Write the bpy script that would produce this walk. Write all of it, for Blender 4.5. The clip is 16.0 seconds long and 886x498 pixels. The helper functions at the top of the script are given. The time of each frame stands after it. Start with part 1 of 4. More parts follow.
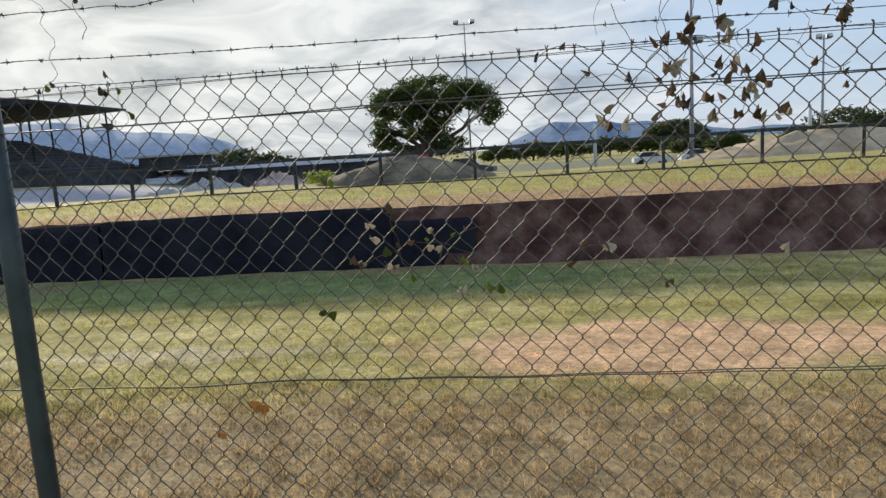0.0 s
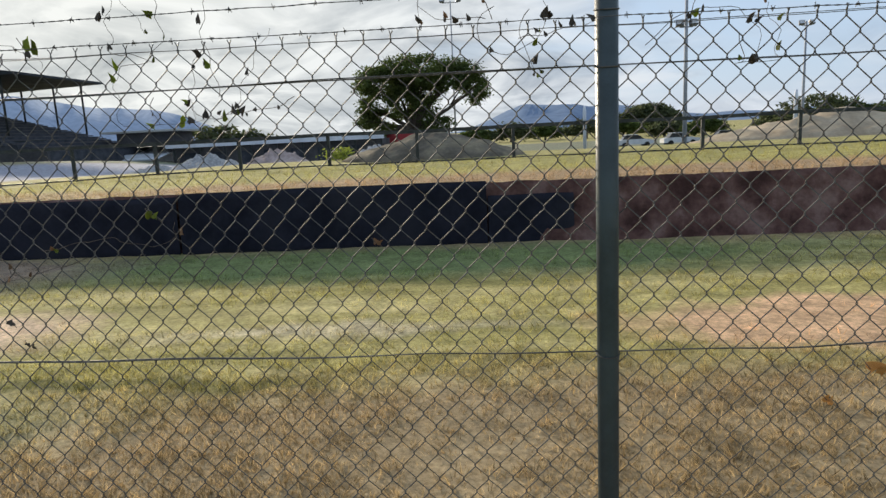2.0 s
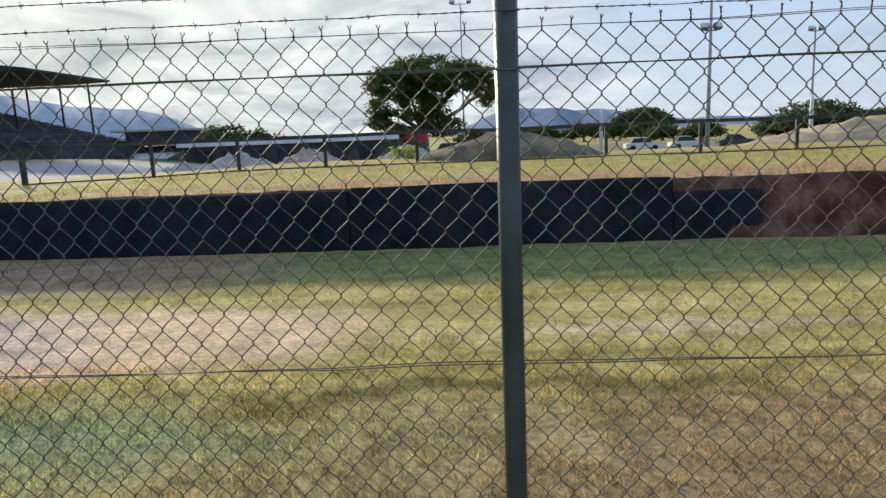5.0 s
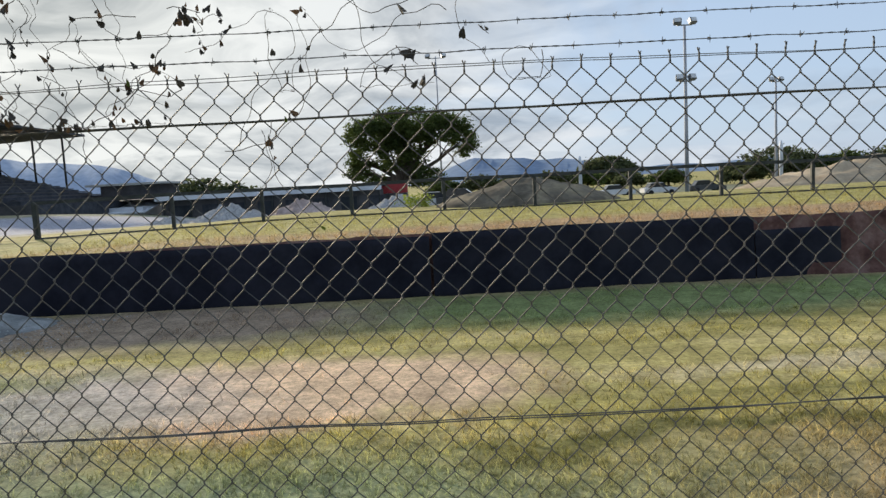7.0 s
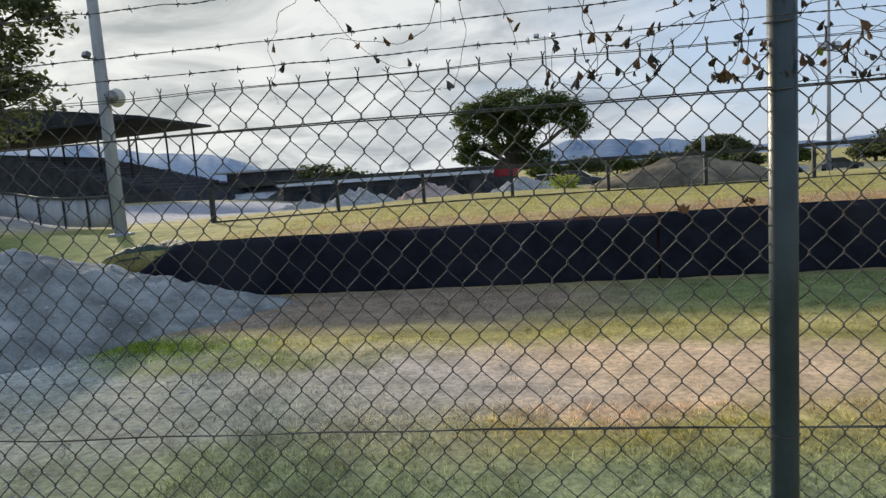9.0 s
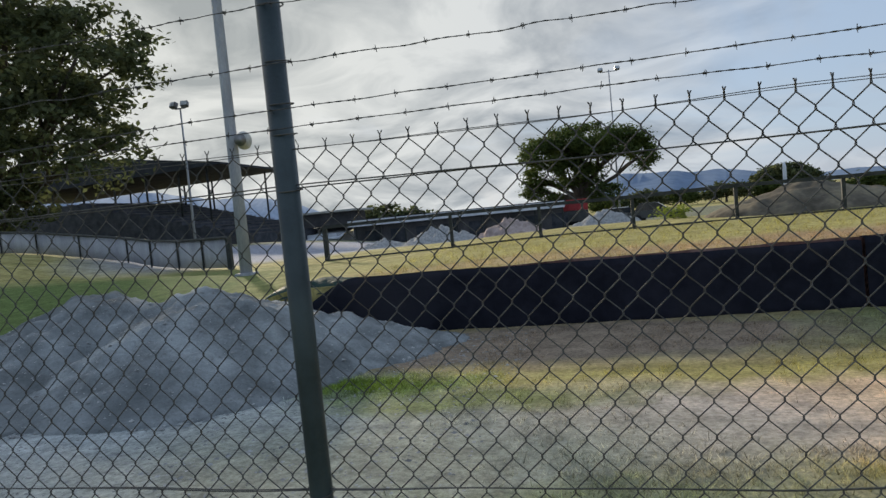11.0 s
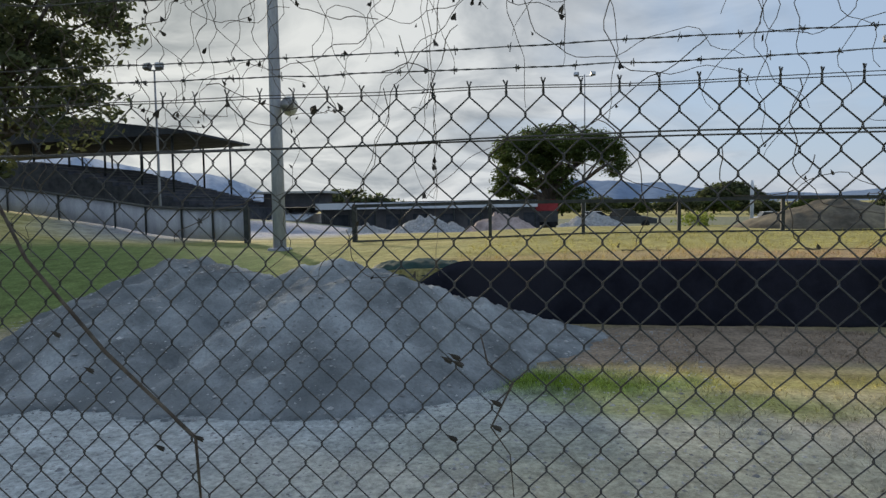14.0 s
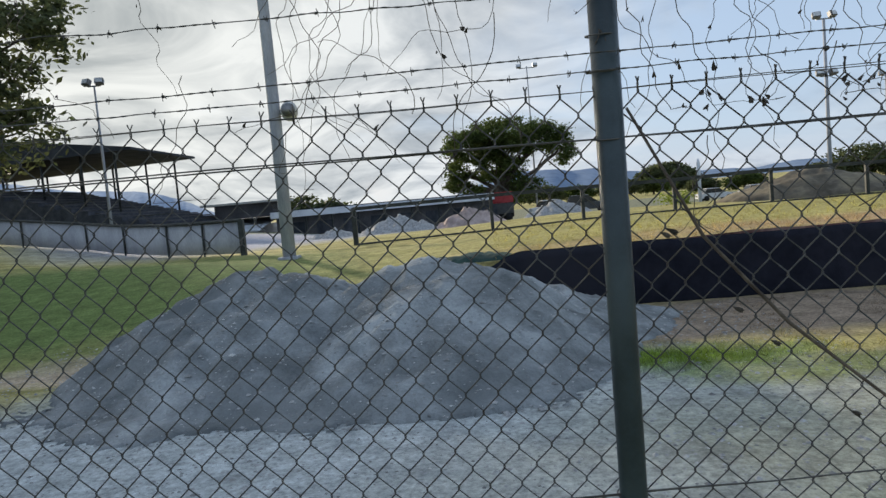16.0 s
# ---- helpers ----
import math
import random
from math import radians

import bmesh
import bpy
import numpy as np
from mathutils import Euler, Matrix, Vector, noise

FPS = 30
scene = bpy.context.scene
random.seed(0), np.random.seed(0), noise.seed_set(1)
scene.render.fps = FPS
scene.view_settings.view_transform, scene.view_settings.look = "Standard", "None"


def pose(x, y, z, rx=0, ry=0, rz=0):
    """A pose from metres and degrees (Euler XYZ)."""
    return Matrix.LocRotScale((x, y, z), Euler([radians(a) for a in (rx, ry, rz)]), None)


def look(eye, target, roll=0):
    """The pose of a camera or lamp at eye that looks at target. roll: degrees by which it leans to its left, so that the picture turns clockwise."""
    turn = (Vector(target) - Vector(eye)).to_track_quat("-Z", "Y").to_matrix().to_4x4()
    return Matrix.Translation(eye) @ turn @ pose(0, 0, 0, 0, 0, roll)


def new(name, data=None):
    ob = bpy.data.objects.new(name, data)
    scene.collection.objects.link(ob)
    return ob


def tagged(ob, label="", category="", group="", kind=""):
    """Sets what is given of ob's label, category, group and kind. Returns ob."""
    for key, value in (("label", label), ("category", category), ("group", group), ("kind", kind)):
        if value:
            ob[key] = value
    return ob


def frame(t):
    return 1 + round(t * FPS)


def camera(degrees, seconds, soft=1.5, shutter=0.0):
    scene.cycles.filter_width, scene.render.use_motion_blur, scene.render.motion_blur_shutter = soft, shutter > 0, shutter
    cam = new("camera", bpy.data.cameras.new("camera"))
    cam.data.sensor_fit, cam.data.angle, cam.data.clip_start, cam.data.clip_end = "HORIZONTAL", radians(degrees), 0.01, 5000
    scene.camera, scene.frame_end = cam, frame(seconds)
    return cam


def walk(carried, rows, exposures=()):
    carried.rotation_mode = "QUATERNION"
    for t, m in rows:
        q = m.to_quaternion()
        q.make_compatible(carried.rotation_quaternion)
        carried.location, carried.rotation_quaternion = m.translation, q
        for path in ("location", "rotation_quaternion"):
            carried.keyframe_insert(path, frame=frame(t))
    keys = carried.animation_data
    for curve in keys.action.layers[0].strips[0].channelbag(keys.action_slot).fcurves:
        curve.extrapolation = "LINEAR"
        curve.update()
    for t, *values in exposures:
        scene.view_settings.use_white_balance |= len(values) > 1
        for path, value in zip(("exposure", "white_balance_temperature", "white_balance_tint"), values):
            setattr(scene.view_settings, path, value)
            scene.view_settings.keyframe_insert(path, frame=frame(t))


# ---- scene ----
cam = camera(68.2, 16.0, soft=1.45, shutter=0.0)
PATH = [
    (0, (1.503, -1.761, 1.526), (1.263, 0.204, 1.239), -3.6),
    (0.5, (1.019, -1.734, 1.497), (0.746, 0.219, 1.165), -0.1),
    (1, (0.598, -1.76, 1.506), (0.354, 0.205, 1.228), -3.1),
    (1.5, (0.111, -1.805, 1.518), (0.03, 0.173, 1.236), -2.8),
    (2, (-0.313, -1.77, 1.51), (-0.461, 0.194, 1.162), -2.8),
    (2.5, (-0.777, -1.761, 1.516), (-0.696, 0.212, 1.198), -3.6),
    (3, (-1.209, -1.744, 1.502), (-1.095, 0.226, 1.179), -3.9),
    (3.5, (-1.704, -1.696, 1.489), (-1.571, 0.278, 1.199), -4.1),
    (4, (-2.133, -1.759, 1.509), (-2.023, 0.211, 1.184), -2.8),
    (4.5, (-2.618, -1.72, 1.508), (-2.728, 0.245, 1.152), -2.1),
    (7, (-4.748, -1.615, 1.488), (-4.74, 0.375, 1.291), -3.1),
    (7.5, (-5.175, -1.507, 1.492), (-5.12, 0.484, 1.304), 0.0),
    (8, (-5.669, -1.52, 1.505), (-5.721, 0.46, 1.229), -1.0),
    (8.5, (-6.068, -1.501, 1.518), (-6.257, 0.47, 1.241), -2.7),
    (9, (-6.519, -1.533, 1.527), (-6.797, 0.434, 1.299), -4.0),
    (9.5, (-6.943, -1.53, 1.554), (-7.33, 0.43, 1.47), -5.4),
    (10, (-7.373, -1.589, 1.562), (-7.927, 0.331, 1.475), -6.1),
    (12.5, (-9.517, -1.428, 1.535), (-9.71, 0.558, 1.402), -4.3),
    (13, (-9.949, -1.435, 1.514), (-10.211, 0.542, 1.364), -2.4),
    (13.5, (-10.327, -1.435, 1.536), (-10.59, 0.543, 1.412), -3.4),
    (14, (-10.761, -1.288, 1.54), (-11.02, 0.691, 1.408), -0.9),
    (14.5, (-11.287, -1.318, 1.518), (-11.556, 0.657, 1.35), -1.3),
    (15, (-11.63, -1.369, 1.515), (-11.934, 0.598, 1.316), -2.4),
    (15.5, (-12.014, -1.371, 1.541), (-12.302, 0.598, 1.342), -3.5),
    (16, (-12.314, -1.408, 1.56), (-12.404, 0.585, 1.415), -5.1),
]
walk(cam, [(t, look(eye, target, roll)) for t, eye, target, roll in PATH],
     exposures=[(0.0, 0.2), (3.0, 0.24), (4.5, 0.30), (7.5, 0.16), (8.5, 0.12), (9.5, 0.09), (10.0, -0.06), (12.5, -0.08), (14.0, -0.06), (14.5, -0.06), (15.0, 0.14), (15.5, 0.36), (16.0, 0.18)])

# ---- world, sun ----
SUN_AZ, SUN_EL = radians(-37.0), radians(15.0)
SUN_DIR = Vector((math.sin(SUN_AZ) * math.cos(SUN_EL), math.cos(SUN_AZ) * math.cos(SUN_EL), math.sin(SUN_EL)))


def node(tree, kind, x=0, y=0, **inputs):
    n = tree.nodes.new(kind)
    n.location = (x, y)
    for k, v in inputs.items():
        n.inputs[k.replace("_", " ")].default_value = v
    return n


def make_world():
    w = bpy.data.worlds.new("world")
    scene.world = w
    w.use_nodes = True
    t = w.node_tree
    t.nodes.clear()
    L = t.links.new
    out = t.nodes.new("ShaderNodeOutputWorld")
    bg = t.nodes.new("ShaderNodeBackground")
    sky = t.nodes.new("ShaderNodeTexSky")
    sky.sky_type, sky.sun_disc = "NISHITA", False
    sky.sun_elevation, sky.sun_rotation = SUN_EL, SUN_AZ
    scale = t.nodes.new("ShaderNodeVectorMath")
    scale.operation = "SCALE"
    scale.inputs["Scale"].default_value = 0.11
    L(sky.outputs[0], scale.inputs[0])
    co = t.nodes.new("ShaderNodeTexCoord")
    sep = t.nodes.new("ShaderNodeSeparateXYZ")
    L(co.outputs["Generated"], sep.inputs[0])
    zz = t.nodes.new("ShaderNodeMath")
    zz.operation = "ADD"
    zz.inputs[1].default_value = 0.24
    L(sep.outputs[2], zz.inputs[0])
    zc = t.nodes.new("ShaderNodeMath")
    zc.operation = "MAXIMUM"
    zc.inputs[1].default_value = 0.12
    L(zz.outputs[0], zc.inputs[0])
    div = []
    for i in (0, 1):
        d = t.nodes.new("ShaderNodeMath")
        d.operation = "DIVIDE"
        L(sep.outputs[i], d.inputs[0])
        L(zc.outputs[0], d.inputs[1])
        div.append(d)
    comb = t.nodes.new("ShaderNodeCombineXYZ")
    L(div[0].outputs[0], comb.inputs[0])
    L(div[1].outputs[0], comb.inputs[1])
    n1 = node(t, "ShaderNodeTexNoise", Scale=0.85, Detail=6.0, Roughness=0.55, Distortion=0.6)
    n2 = node(t, "ShaderNodeTexNoise", Scale=1.9, Detail=7.0, Roughness=0.55, Distortion=0.7)
    L(comb.outputs[0], n1.inputs["Vector"])
    off = t.nodes.new("ShaderNodeVectorMath")
    off.operation = "ADD"
    off.inputs[1].default_value = (5.3, 2.1, 0.0)
    L(comb.outputs[0], off.inputs[0])
    L(off.outputs[0], n2.inputs["Vector"])
    # glow round the hidden sun
    dot = t.nodes.new("ShaderNodeVectorMath")
    dot.operation = "DOT_PRODUCT"
    dot.inputs[1].default_value = SUN_DIR
    L(co.outputs["Generated"], dot.inputs[0])
    near = node(t, "ShaderNodeMapRange")
    near.inputs["From Min"].default_value, near.inputs["From Max"].default_value = 0.45, 1.0
    L(dot.outputs["Value"], near.inputs["Value"])
    pw = t.nodes.new("ShaderNodeMath")
    pw.operation = "POWER"
    pw.inputs[1].default_value = 2.2
    L(near.outputs[0], pw.inputs[0])
    # cloud cover: dense towards the sun, broken away from it
    cov = node(t, "ShaderNodeMath")
    cov.operation = "MULTIPLY_ADD"
    cov.inputs[1].default_value = 0.36
    L(near.outputs[0], cov.inputs[0])
    L(n1.outputs["Fac"], cov.inputs[2])
    mask = node(t, "ShaderNodeMapRange")
    mask.inputs["From Min"].default_value, mask.inputs["From Max"].default_value = 0.52, 0.74
    L(cov.outputs[0], mask.inputs["Value"])
    shade = t.nodes.new("ShaderNodeValToRGB")
    e = shade.color_ramp.elements
    e[0].position, e[0].color = 0.36, (0.275, 0.335, 0.425, 1)
    e[1].position, e[1].color = 0.60, (0.69, 0.735, 0.79, 1)
    L(n2.outputs["Fac"], shade.inputs[0])
    glow = t.nodes.new("ShaderNodeMix")
    glow.data_type, glow.blend_type = "RGBA", "ADD"
    glow.inputs["B"].default_value = (0.17, 0.14, 0.05, 1)
    L(pw.outputs[0], glow.inputs["Factor"])
    L(shade.outputs[0], glow.inputs["A"])
    mix = t.nodes.new("ShaderNodeMix")
    mix.data_type = "RGBA"
    L(mask.outputs[0], mix.inputs["Factor"])
    blue = t.nodes.new("ShaderNodeMix")
    blue.data_type = "RGBA"
    blue.inputs["Factor"].default_value = 0.72
    blue.inputs["B"].default_value = (0.50, 0.64, 0.86, 1)
    L(scale.outputs[0], blue.inputs["A"])
    L(blue.outputs["Result"], mix.inputs["A"])
    L(glow.outputs["Result"], mix.inputs["B"])
    L(mix.outputs["Result"], bg.inputs["Color"])
    bg.inputs["Strength"].default_value = 0.95
    L(bg.outputs[0], out.inputs[0])


make_world()
sun = bpy.data.lights.new("sun", "SUN")
sun.energy, sun.angle, sun.color = 5.0, radians(4.0), (1.0, 0.86, 0.66)
new("sun", sun).matrix_world = look((0, 0, 50), Vector((0, 0, 50)) - SUN_DIR)


# ---- materials ----
def material(name, colors, scale=6.0, rough=0.8, metal=0.0, bump=0.2, bump_scale=40.0, spread=(0.35, 0.65),
             random_tint=0.0, spec=0.3, per_island=False, translucent=0.0, stretch=(1, 1, 1), dirt=None):
    """A surface of two or three colours mixed by a coarse noise, broken up by a fine one, with relief."""
    m = bpy.data.materials.new(name)
    m.use_nodes = True
    t = m.node_tree
    L = t.links.new
    b = t.nodes["Principled BSDF"]
    co = t.nodes.new("ShaderNodeTexCoord")
    mp = t.nodes.new("ShaderNodeMapping")
    mp.inputs["Scale"].default_value = stretch
    L(co.outputs["Object"], mp.inputs["Vector"])
    n = node(t, "ShaderNodeTexNoise", Scale=scale, Detail=6.0, Roughness=0.6)
    L(mp.outputs[0], n.inputs["Vector"])
    f = node(t, "ShaderNodeTexNoise", Scale=bump_scale, Detail=4.0, Roughness=0.65)
    L(mp.outputs[0], f.inputs["Vector"])
    r = t.nodes.new("ShaderNodeValToRGB")
    e = r.color_ramp.elements
    e[0].position, e[0].color = spread[0], (*colors[0], 1)
    e[1].position, e[1].color = spread[1], (*colors[-1], 1)
    if len(colors) == 3:
        x = r.color_ramp.elements.new(sum(spread) / 2)
        x.color = (*colors[1], 1)
    L(n.outputs["Fac"], r.inputs[0])
    col = r.outputs[0]
    fine = t.nodes.new("ShaderNodeMix")
    fine.data_type, fine.blend_type = "RGBA", "OVERLAY"
    fine.inputs["Factor"].default_value = 0.35
    L(col, fine.inputs["A"])
    L(f.outputs["Fac"], fine.inputs["B"])
    col = fine.outputs["Result"]
    if random_tint:
        src = t.nodes.new("ShaderNodeNewGeometry").outputs["Random Per Island"] if per_island else t.nodes.new("ShaderNodeObjectInfo").outputs["Random"]
        rng = node(t, "ShaderNodeMapRange")
        rng.inputs["To Min"].default_value, rng.inputs["To Max"].default_value = 1 - random_tint, 1 + random_tint
        L(src, rng.inputs["Value"])
        hsv = t.nodes.new("ShaderNodeHueSaturation")
        L(rng.outputs[0], hsv.inputs["Value"])
        L(col, hsv.inputs["Color"])
        col = hsv.outputs[0]
    if dirt:
        dn = node(t, "ShaderNodeTexNoise", Scale=scale * 0.3, Detail=5.0)
        L(co.outputs["Object"], dn.inputs["Vector"])
        dr = node(t, "ShaderNodeMapRange")
        dr.inputs["From Min"].default_value, dr.inputs["From Max"].default_value = 0.48, 0.66
        L(dn.outputs["Fac"], dr.inputs["Value"])
        dm = t.nodes.new("ShaderNodeMix")
        dm.data_type = "RGBA"
        dm.inputs["B"].default_value = (*dirt, 1)
        L(dr.outputs[0], dm.inputs["Factor"])
        L(col, dm.inputs["A"])
        col = dm.outputs["Result"]
    L(col, b.inputs["Base Color"])
    b.inputs["Roughness"].default_value, b.inputs["Metallic"].default_value = rough, metal
    b.inputs["Specular IOR Level"].default_value = spec
    if translucent:
        tr = t.nodes.new("ShaderNodeBsdfTranslucent")
        L(col, tr.inputs["Color"])
        ms = t.nodes.new("ShaderNodeMixShader")
        ms.inputs[0].default_value = translucent
        L(b.outputs[0], ms.inputs[1])
        L(tr.outputs[0], ms.inputs[2])
        L(ms.outputs[0], t.nodes["Material Output"].inputs[0])
    if bump:
        bp = node(t, "ShaderNodeBump", Strength=bump, Distance=0.02)
        L(f.outputs["Fac"], bp.inputs["Height"])
        L(bp.outputs[0], b.inputs["Normal"])
    return m


def field_colour(t):
    """Colour of the field by place: dry and green grass, bare sandy soil, grey gravel, with ragged borders."""
    L = t.links.new
    geo = t.nodes.new("ShaderNodeNewGeometry")
    pos = geo.outputs["Position"]
    warp = node(t, "ShaderNodeTexNoise", Scale=0.8, Detail=6.0, Roughness=0.65)
    L(pos, warp.inputs["Vector"])
    ws = t.nodes.new("ShaderNodeVectorMath")
    ws.operation = "MULTIPLY_ADD"
    ws.inputs[1].default_value = (2.6, 1.5, 0)
    L(warp.outputs["Color"], ws.inputs[0])
    sh = t.nodes.new("ShaderNodeVectorMath")
    sh.operation = "ADD"
    sh.inputs[1].default_value = (-1.3, -0.75, 0)
    L(pos, sh.inputs[0])
    L(sh.outputs[0], ws.inputs[2])
    wp = ws.outputs[0]
    # mower and wheel streaks along the fence
    st = t.nodes.new("ShaderNodeMapping")
    st.inputs["Scale"].default_value = (0.35, 1.7, 1)
    L(pos, st.inputs["Vector"])
    streak = node(t, "ShaderNodeTexNoise", Scale=1.0, Detail=6.0, Roughness=0.6)
    L(st.outputs[0], streak.inputs["Vector"])
    grass = t.nodes.new("ShaderNodeValToRGB")
    e = grass.color_ramp.elements
    e[0].position, e[0].color = 0.30, (0.205, 0.190, 0.064, 1)
    e[1].position, e[1].color = 0.72, (0.50, 0.43, 0.21, 1)
    x = grass.color_ramp.elements.new(0.50)
    x.color = (0.37, 0.325, 0.128, 1)
    L(streak.outputs["Fac"], grass.inputs[0])
    col = grass.outputs[0]

    def patch(col, centre, radii, colour, edge=(1.15, 0.75)):
        sub = t.nodes.new("ShaderNodeVectorMath")
        sub.operation = "SUBTRACT"
        sub.inputs[1].default_value = (*centre, 0)
        L(wp, sub.inputs[0])
        dv = t.nodes.new("ShaderNodeVectorMath")
        dv.operation = "MULTIPLY"
        dv.inputs[1].default_value = (1 / radii[0], 1 / radii[1], 0)
        L(sub.outputs[0], dv.inputs[0])
        ln = t.nodes.new("ShaderNodeVectorMath")
        ln.operation = "LENGTH"
        L(dv.outputs[0], ln.inputs[0])
        mr = node(t, "ShaderNodeMapRange")
        mr.inputs["From Min"].default_value, mr.inputs["From Max"].default_value = edge
        L(ln.outputs["Value"], mr.inputs["Value"])
        mx = t.nodes.new("ShaderNodeMix")
        mx.data_type = "RGBA"
        mx.inputs["B"].default_value = (*colour, 1)
        L(mr.outputs[0], mx.inputs["Factor"])
        L(col, mx.inputs["A"])
        return mx.outputs["Result"]

    col = patch(col, (2.0, 0.6), (6.5, 1.9), (0.345, 0.262, 0.15))        # trampled dry strip by the fence
    col = patch(col, (2.9, 3.3), (2.3, 0.75), (0.56, 0.37, 0.22))         # reddish bare soil
    col = patch(col, (-1.8, 6.5), (5.6, 1.25), (0.18, 0.22, 0.09), (1.2, 0.7))   # greener grass under the bank, the bank's shade painted into its colour
    col = patch(col, (-6.0, 3.4), (2.0, 1.05), (0.58, 0.43, 0.29))        # sandy bare soil
    col = patch(col, (-8.0, 3.2), (1.7, 1.1), (0.43, 0.375, 0.33), (1.25, 0.5))     # greyer, gravelly soil
    col = patch(col, (-8.4, 6.3), (3.2, 1.35), (0.29, 0.225, 0.165), (1.2, 0.7))    # earth at the foot of the bank
    col = patch(col, (-1.6, 3.35), (1.8, 0.26), (0.46, 0.40, 0.25), (1.3, 0.4))
    col = patch(col, (-3.3, 2.05), (1.7, 0.17), (0.17, 0.16, 0.06), (1.4, 0.5))
    col = patch(col, (-13.5, 3.2), (4.1, 2.7), (0.415, 0.445, 0.445))        # grey gravel
    col = patch(col, (-9.6, 2.2), (2.6, 1.7), (0.345, 0.345, 0.275), (1.3, 0.4))
    col = patch(col, (-6.6, 1.45), (3.4, 0.55), (0.26, 0.29, 0.16), (1.3, 0.4))
    col = patch(col, (-10.7, 4.55), (1.35, 0.5), (0.19, 0.255, 0.065), (1.25, 0.5))   # fresh green weeds
    col = patch(col, (-9.3, 3.9), (1.5, 0.35), (0.25, 0.27, 0.12), (1.3, 0.4))
    col = patch(col, (-17.2, 6.1), (1.0, 0.8), (0.50, 0.38, 0.29))
    col = patch(col, (-21.5, 10.6), (7.5, 5.2), (0.125, 0.175, 0.055), (1.2, 0.7))
    col = patch(col, (4.0, 12.2), (19.0, 3.2), (0.365, 0.325, 0.125), (1.1, 0.85))   # yellow-green grass on the bank
    col = patch(col, (4.0, 8.6), (17.0, 1.5), (0.37, 0.262, 0.155), (1.2, 0.6))     # dry tan lip of the bank
    col = patch(col, (8.0, 75.0), (60.0, 48.0), (0.20, 0.205, 0.14), (1.05, 0.95))     # dull far field
    col = patch(col, (-22.0, 37.5), (10.0, 20.0), (0.34, 0.35, 0.40), (1.1, 0.9))    # pale paved yard
    grain = node(t, "ShaderNodeTexNoise", Scale=22.0, Detail=6.0, Roughness=0.75)
    L(pos, grain.inputs["Vector"])
    gr = node(t, "ShaderNodeMapRange")
    gr.inputs["From Min"].default_value, gr.inputs["From Max"].default_value = 0.25, 0.75
    gr.inputs["To Min"].default_value, gr.inputs["To Max"].default_value = 0.42, 1.62
    L(grain.outputs["Fac"], gr.inputs["Value"])
    blot = node(t, "ShaderNodeTexNoise", Scale=3.2, Detail=5.0, Roughness=0.6)
    L(pos, blot.inputs["Vector"])
    br = node(t, "ShaderNodeMapRange")
    br.inputs["From Min"].default_value, br.inputs["From Max"].default_value = 0.3, 0.7
    br.inputs["To Min"].default_value, br.inputs["To Max"].default_value = 0.70, 1.30
    L(blot.outputs["Fac"], br.inputs["Value"])
    mul = t.nodes.new("ShaderNodeMath")
    mul.operation = "MULTIPLY"
    L(gr.outputs[0], mul.inputs[0])
    L(br.outputs[0], mul.inputs[1])
    sc = t.nodes.new("ShaderNodeVectorMath")
    sc.operation = "SCALE"
    L(col, sc.inputs[0])
    L(mul.outputs[0], sc.inputs["Scale"])
    return sc.outputs[0], grain.outputs["Fac"]


def field_material(name, blades=False):
    m = bpy.data.materials.new(name)
    m.use_nodes = True
    t = m.node_tree
    b = t.nodes["Principled BSDF"]
    col, fine = field_colour(t)
    if blades:
        g = t.nodes.new("ShaderNodeNewGeometry")
        rng = node(t, "ShaderNodeMapRange")
        rng.inputs["To Min"].default_value, rng.inputs["To Max"].default_value = 0.5, 1.9
        t.links.new(g.outputs["Random Per Island"], rng.inputs["Value"])
        h = t.nodes.new("ShaderNodeHueSaturation")
        h.inputs["Saturation"].default_value = 1.1
        t.links.new(rng.outputs[0], h.inputs["Value"])
        t.links.new(col, h.inputs["Color"])
        col = h.outputs[0]
        tr = t.nodes.new("ShaderNodeBsdfTranslucent")
        t.links.new(col, tr.inputs["Color"])
        ms = t.nodes.new("ShaderNodeMixShader")
        ms.inputs[0].default_value = 0.4
        t.links.new(b.outputs[0], ms.inputs[1])
        t.links.new(tr.outputs[0], ms.inputs[2])
        t.links.new(ms.outputs[0], t.nodes["Material Output"].inputs[0])
    else:
        bp = node(t, "ShaderNodeBump", Strength=0.6, Distance=0.04)
        t.links.new(fine, bp.inputs["Height"])
        t.links.new(bp.outputs[0], b.inputs["Normal"])
    t.links.new(col, b.inputs["Base Color"])
    b.inputs["Roughness"].default_value = 0.95
    b.inputs["Specular IOR Level"].default_value = 0.1
    return m


M_FIELD = field_material("field")
M_BLADE = field_material("grass_blade", True)
M_WIRE = material("galvanised_wire", [(0.045, 0.046, 0.046), (0.115, 0.115, 0.112)], 30, 0.6, 0.0, 0.15, 300, random_tint=0.15, dirt=(0.075, 0.065, 0.052))
M_BARB = material("weathered_wire", [(0.06, 0.057, 0.054), (0.14, 0.135, 0.125)], 30, 0.6, 0.15, 0.15, 300)
M_POST = material("painted_steel_post", [(0.011, 0.023, 0.028), (0.027, 0.045, 0.051)], 9, 0.38, 0.0, 0.08, 120, spec=0.5, dirt=(0.043, 0.065, 0.072))
M_PLASTIC = material("black_plastic", [(0.007, 0.008, 0.015), (0.017, 0.018, 0.028)], 2.5, 0.75, 0, 0.4, 14, spec=0.15, dirt=(0.024, 0.024, 0.032))
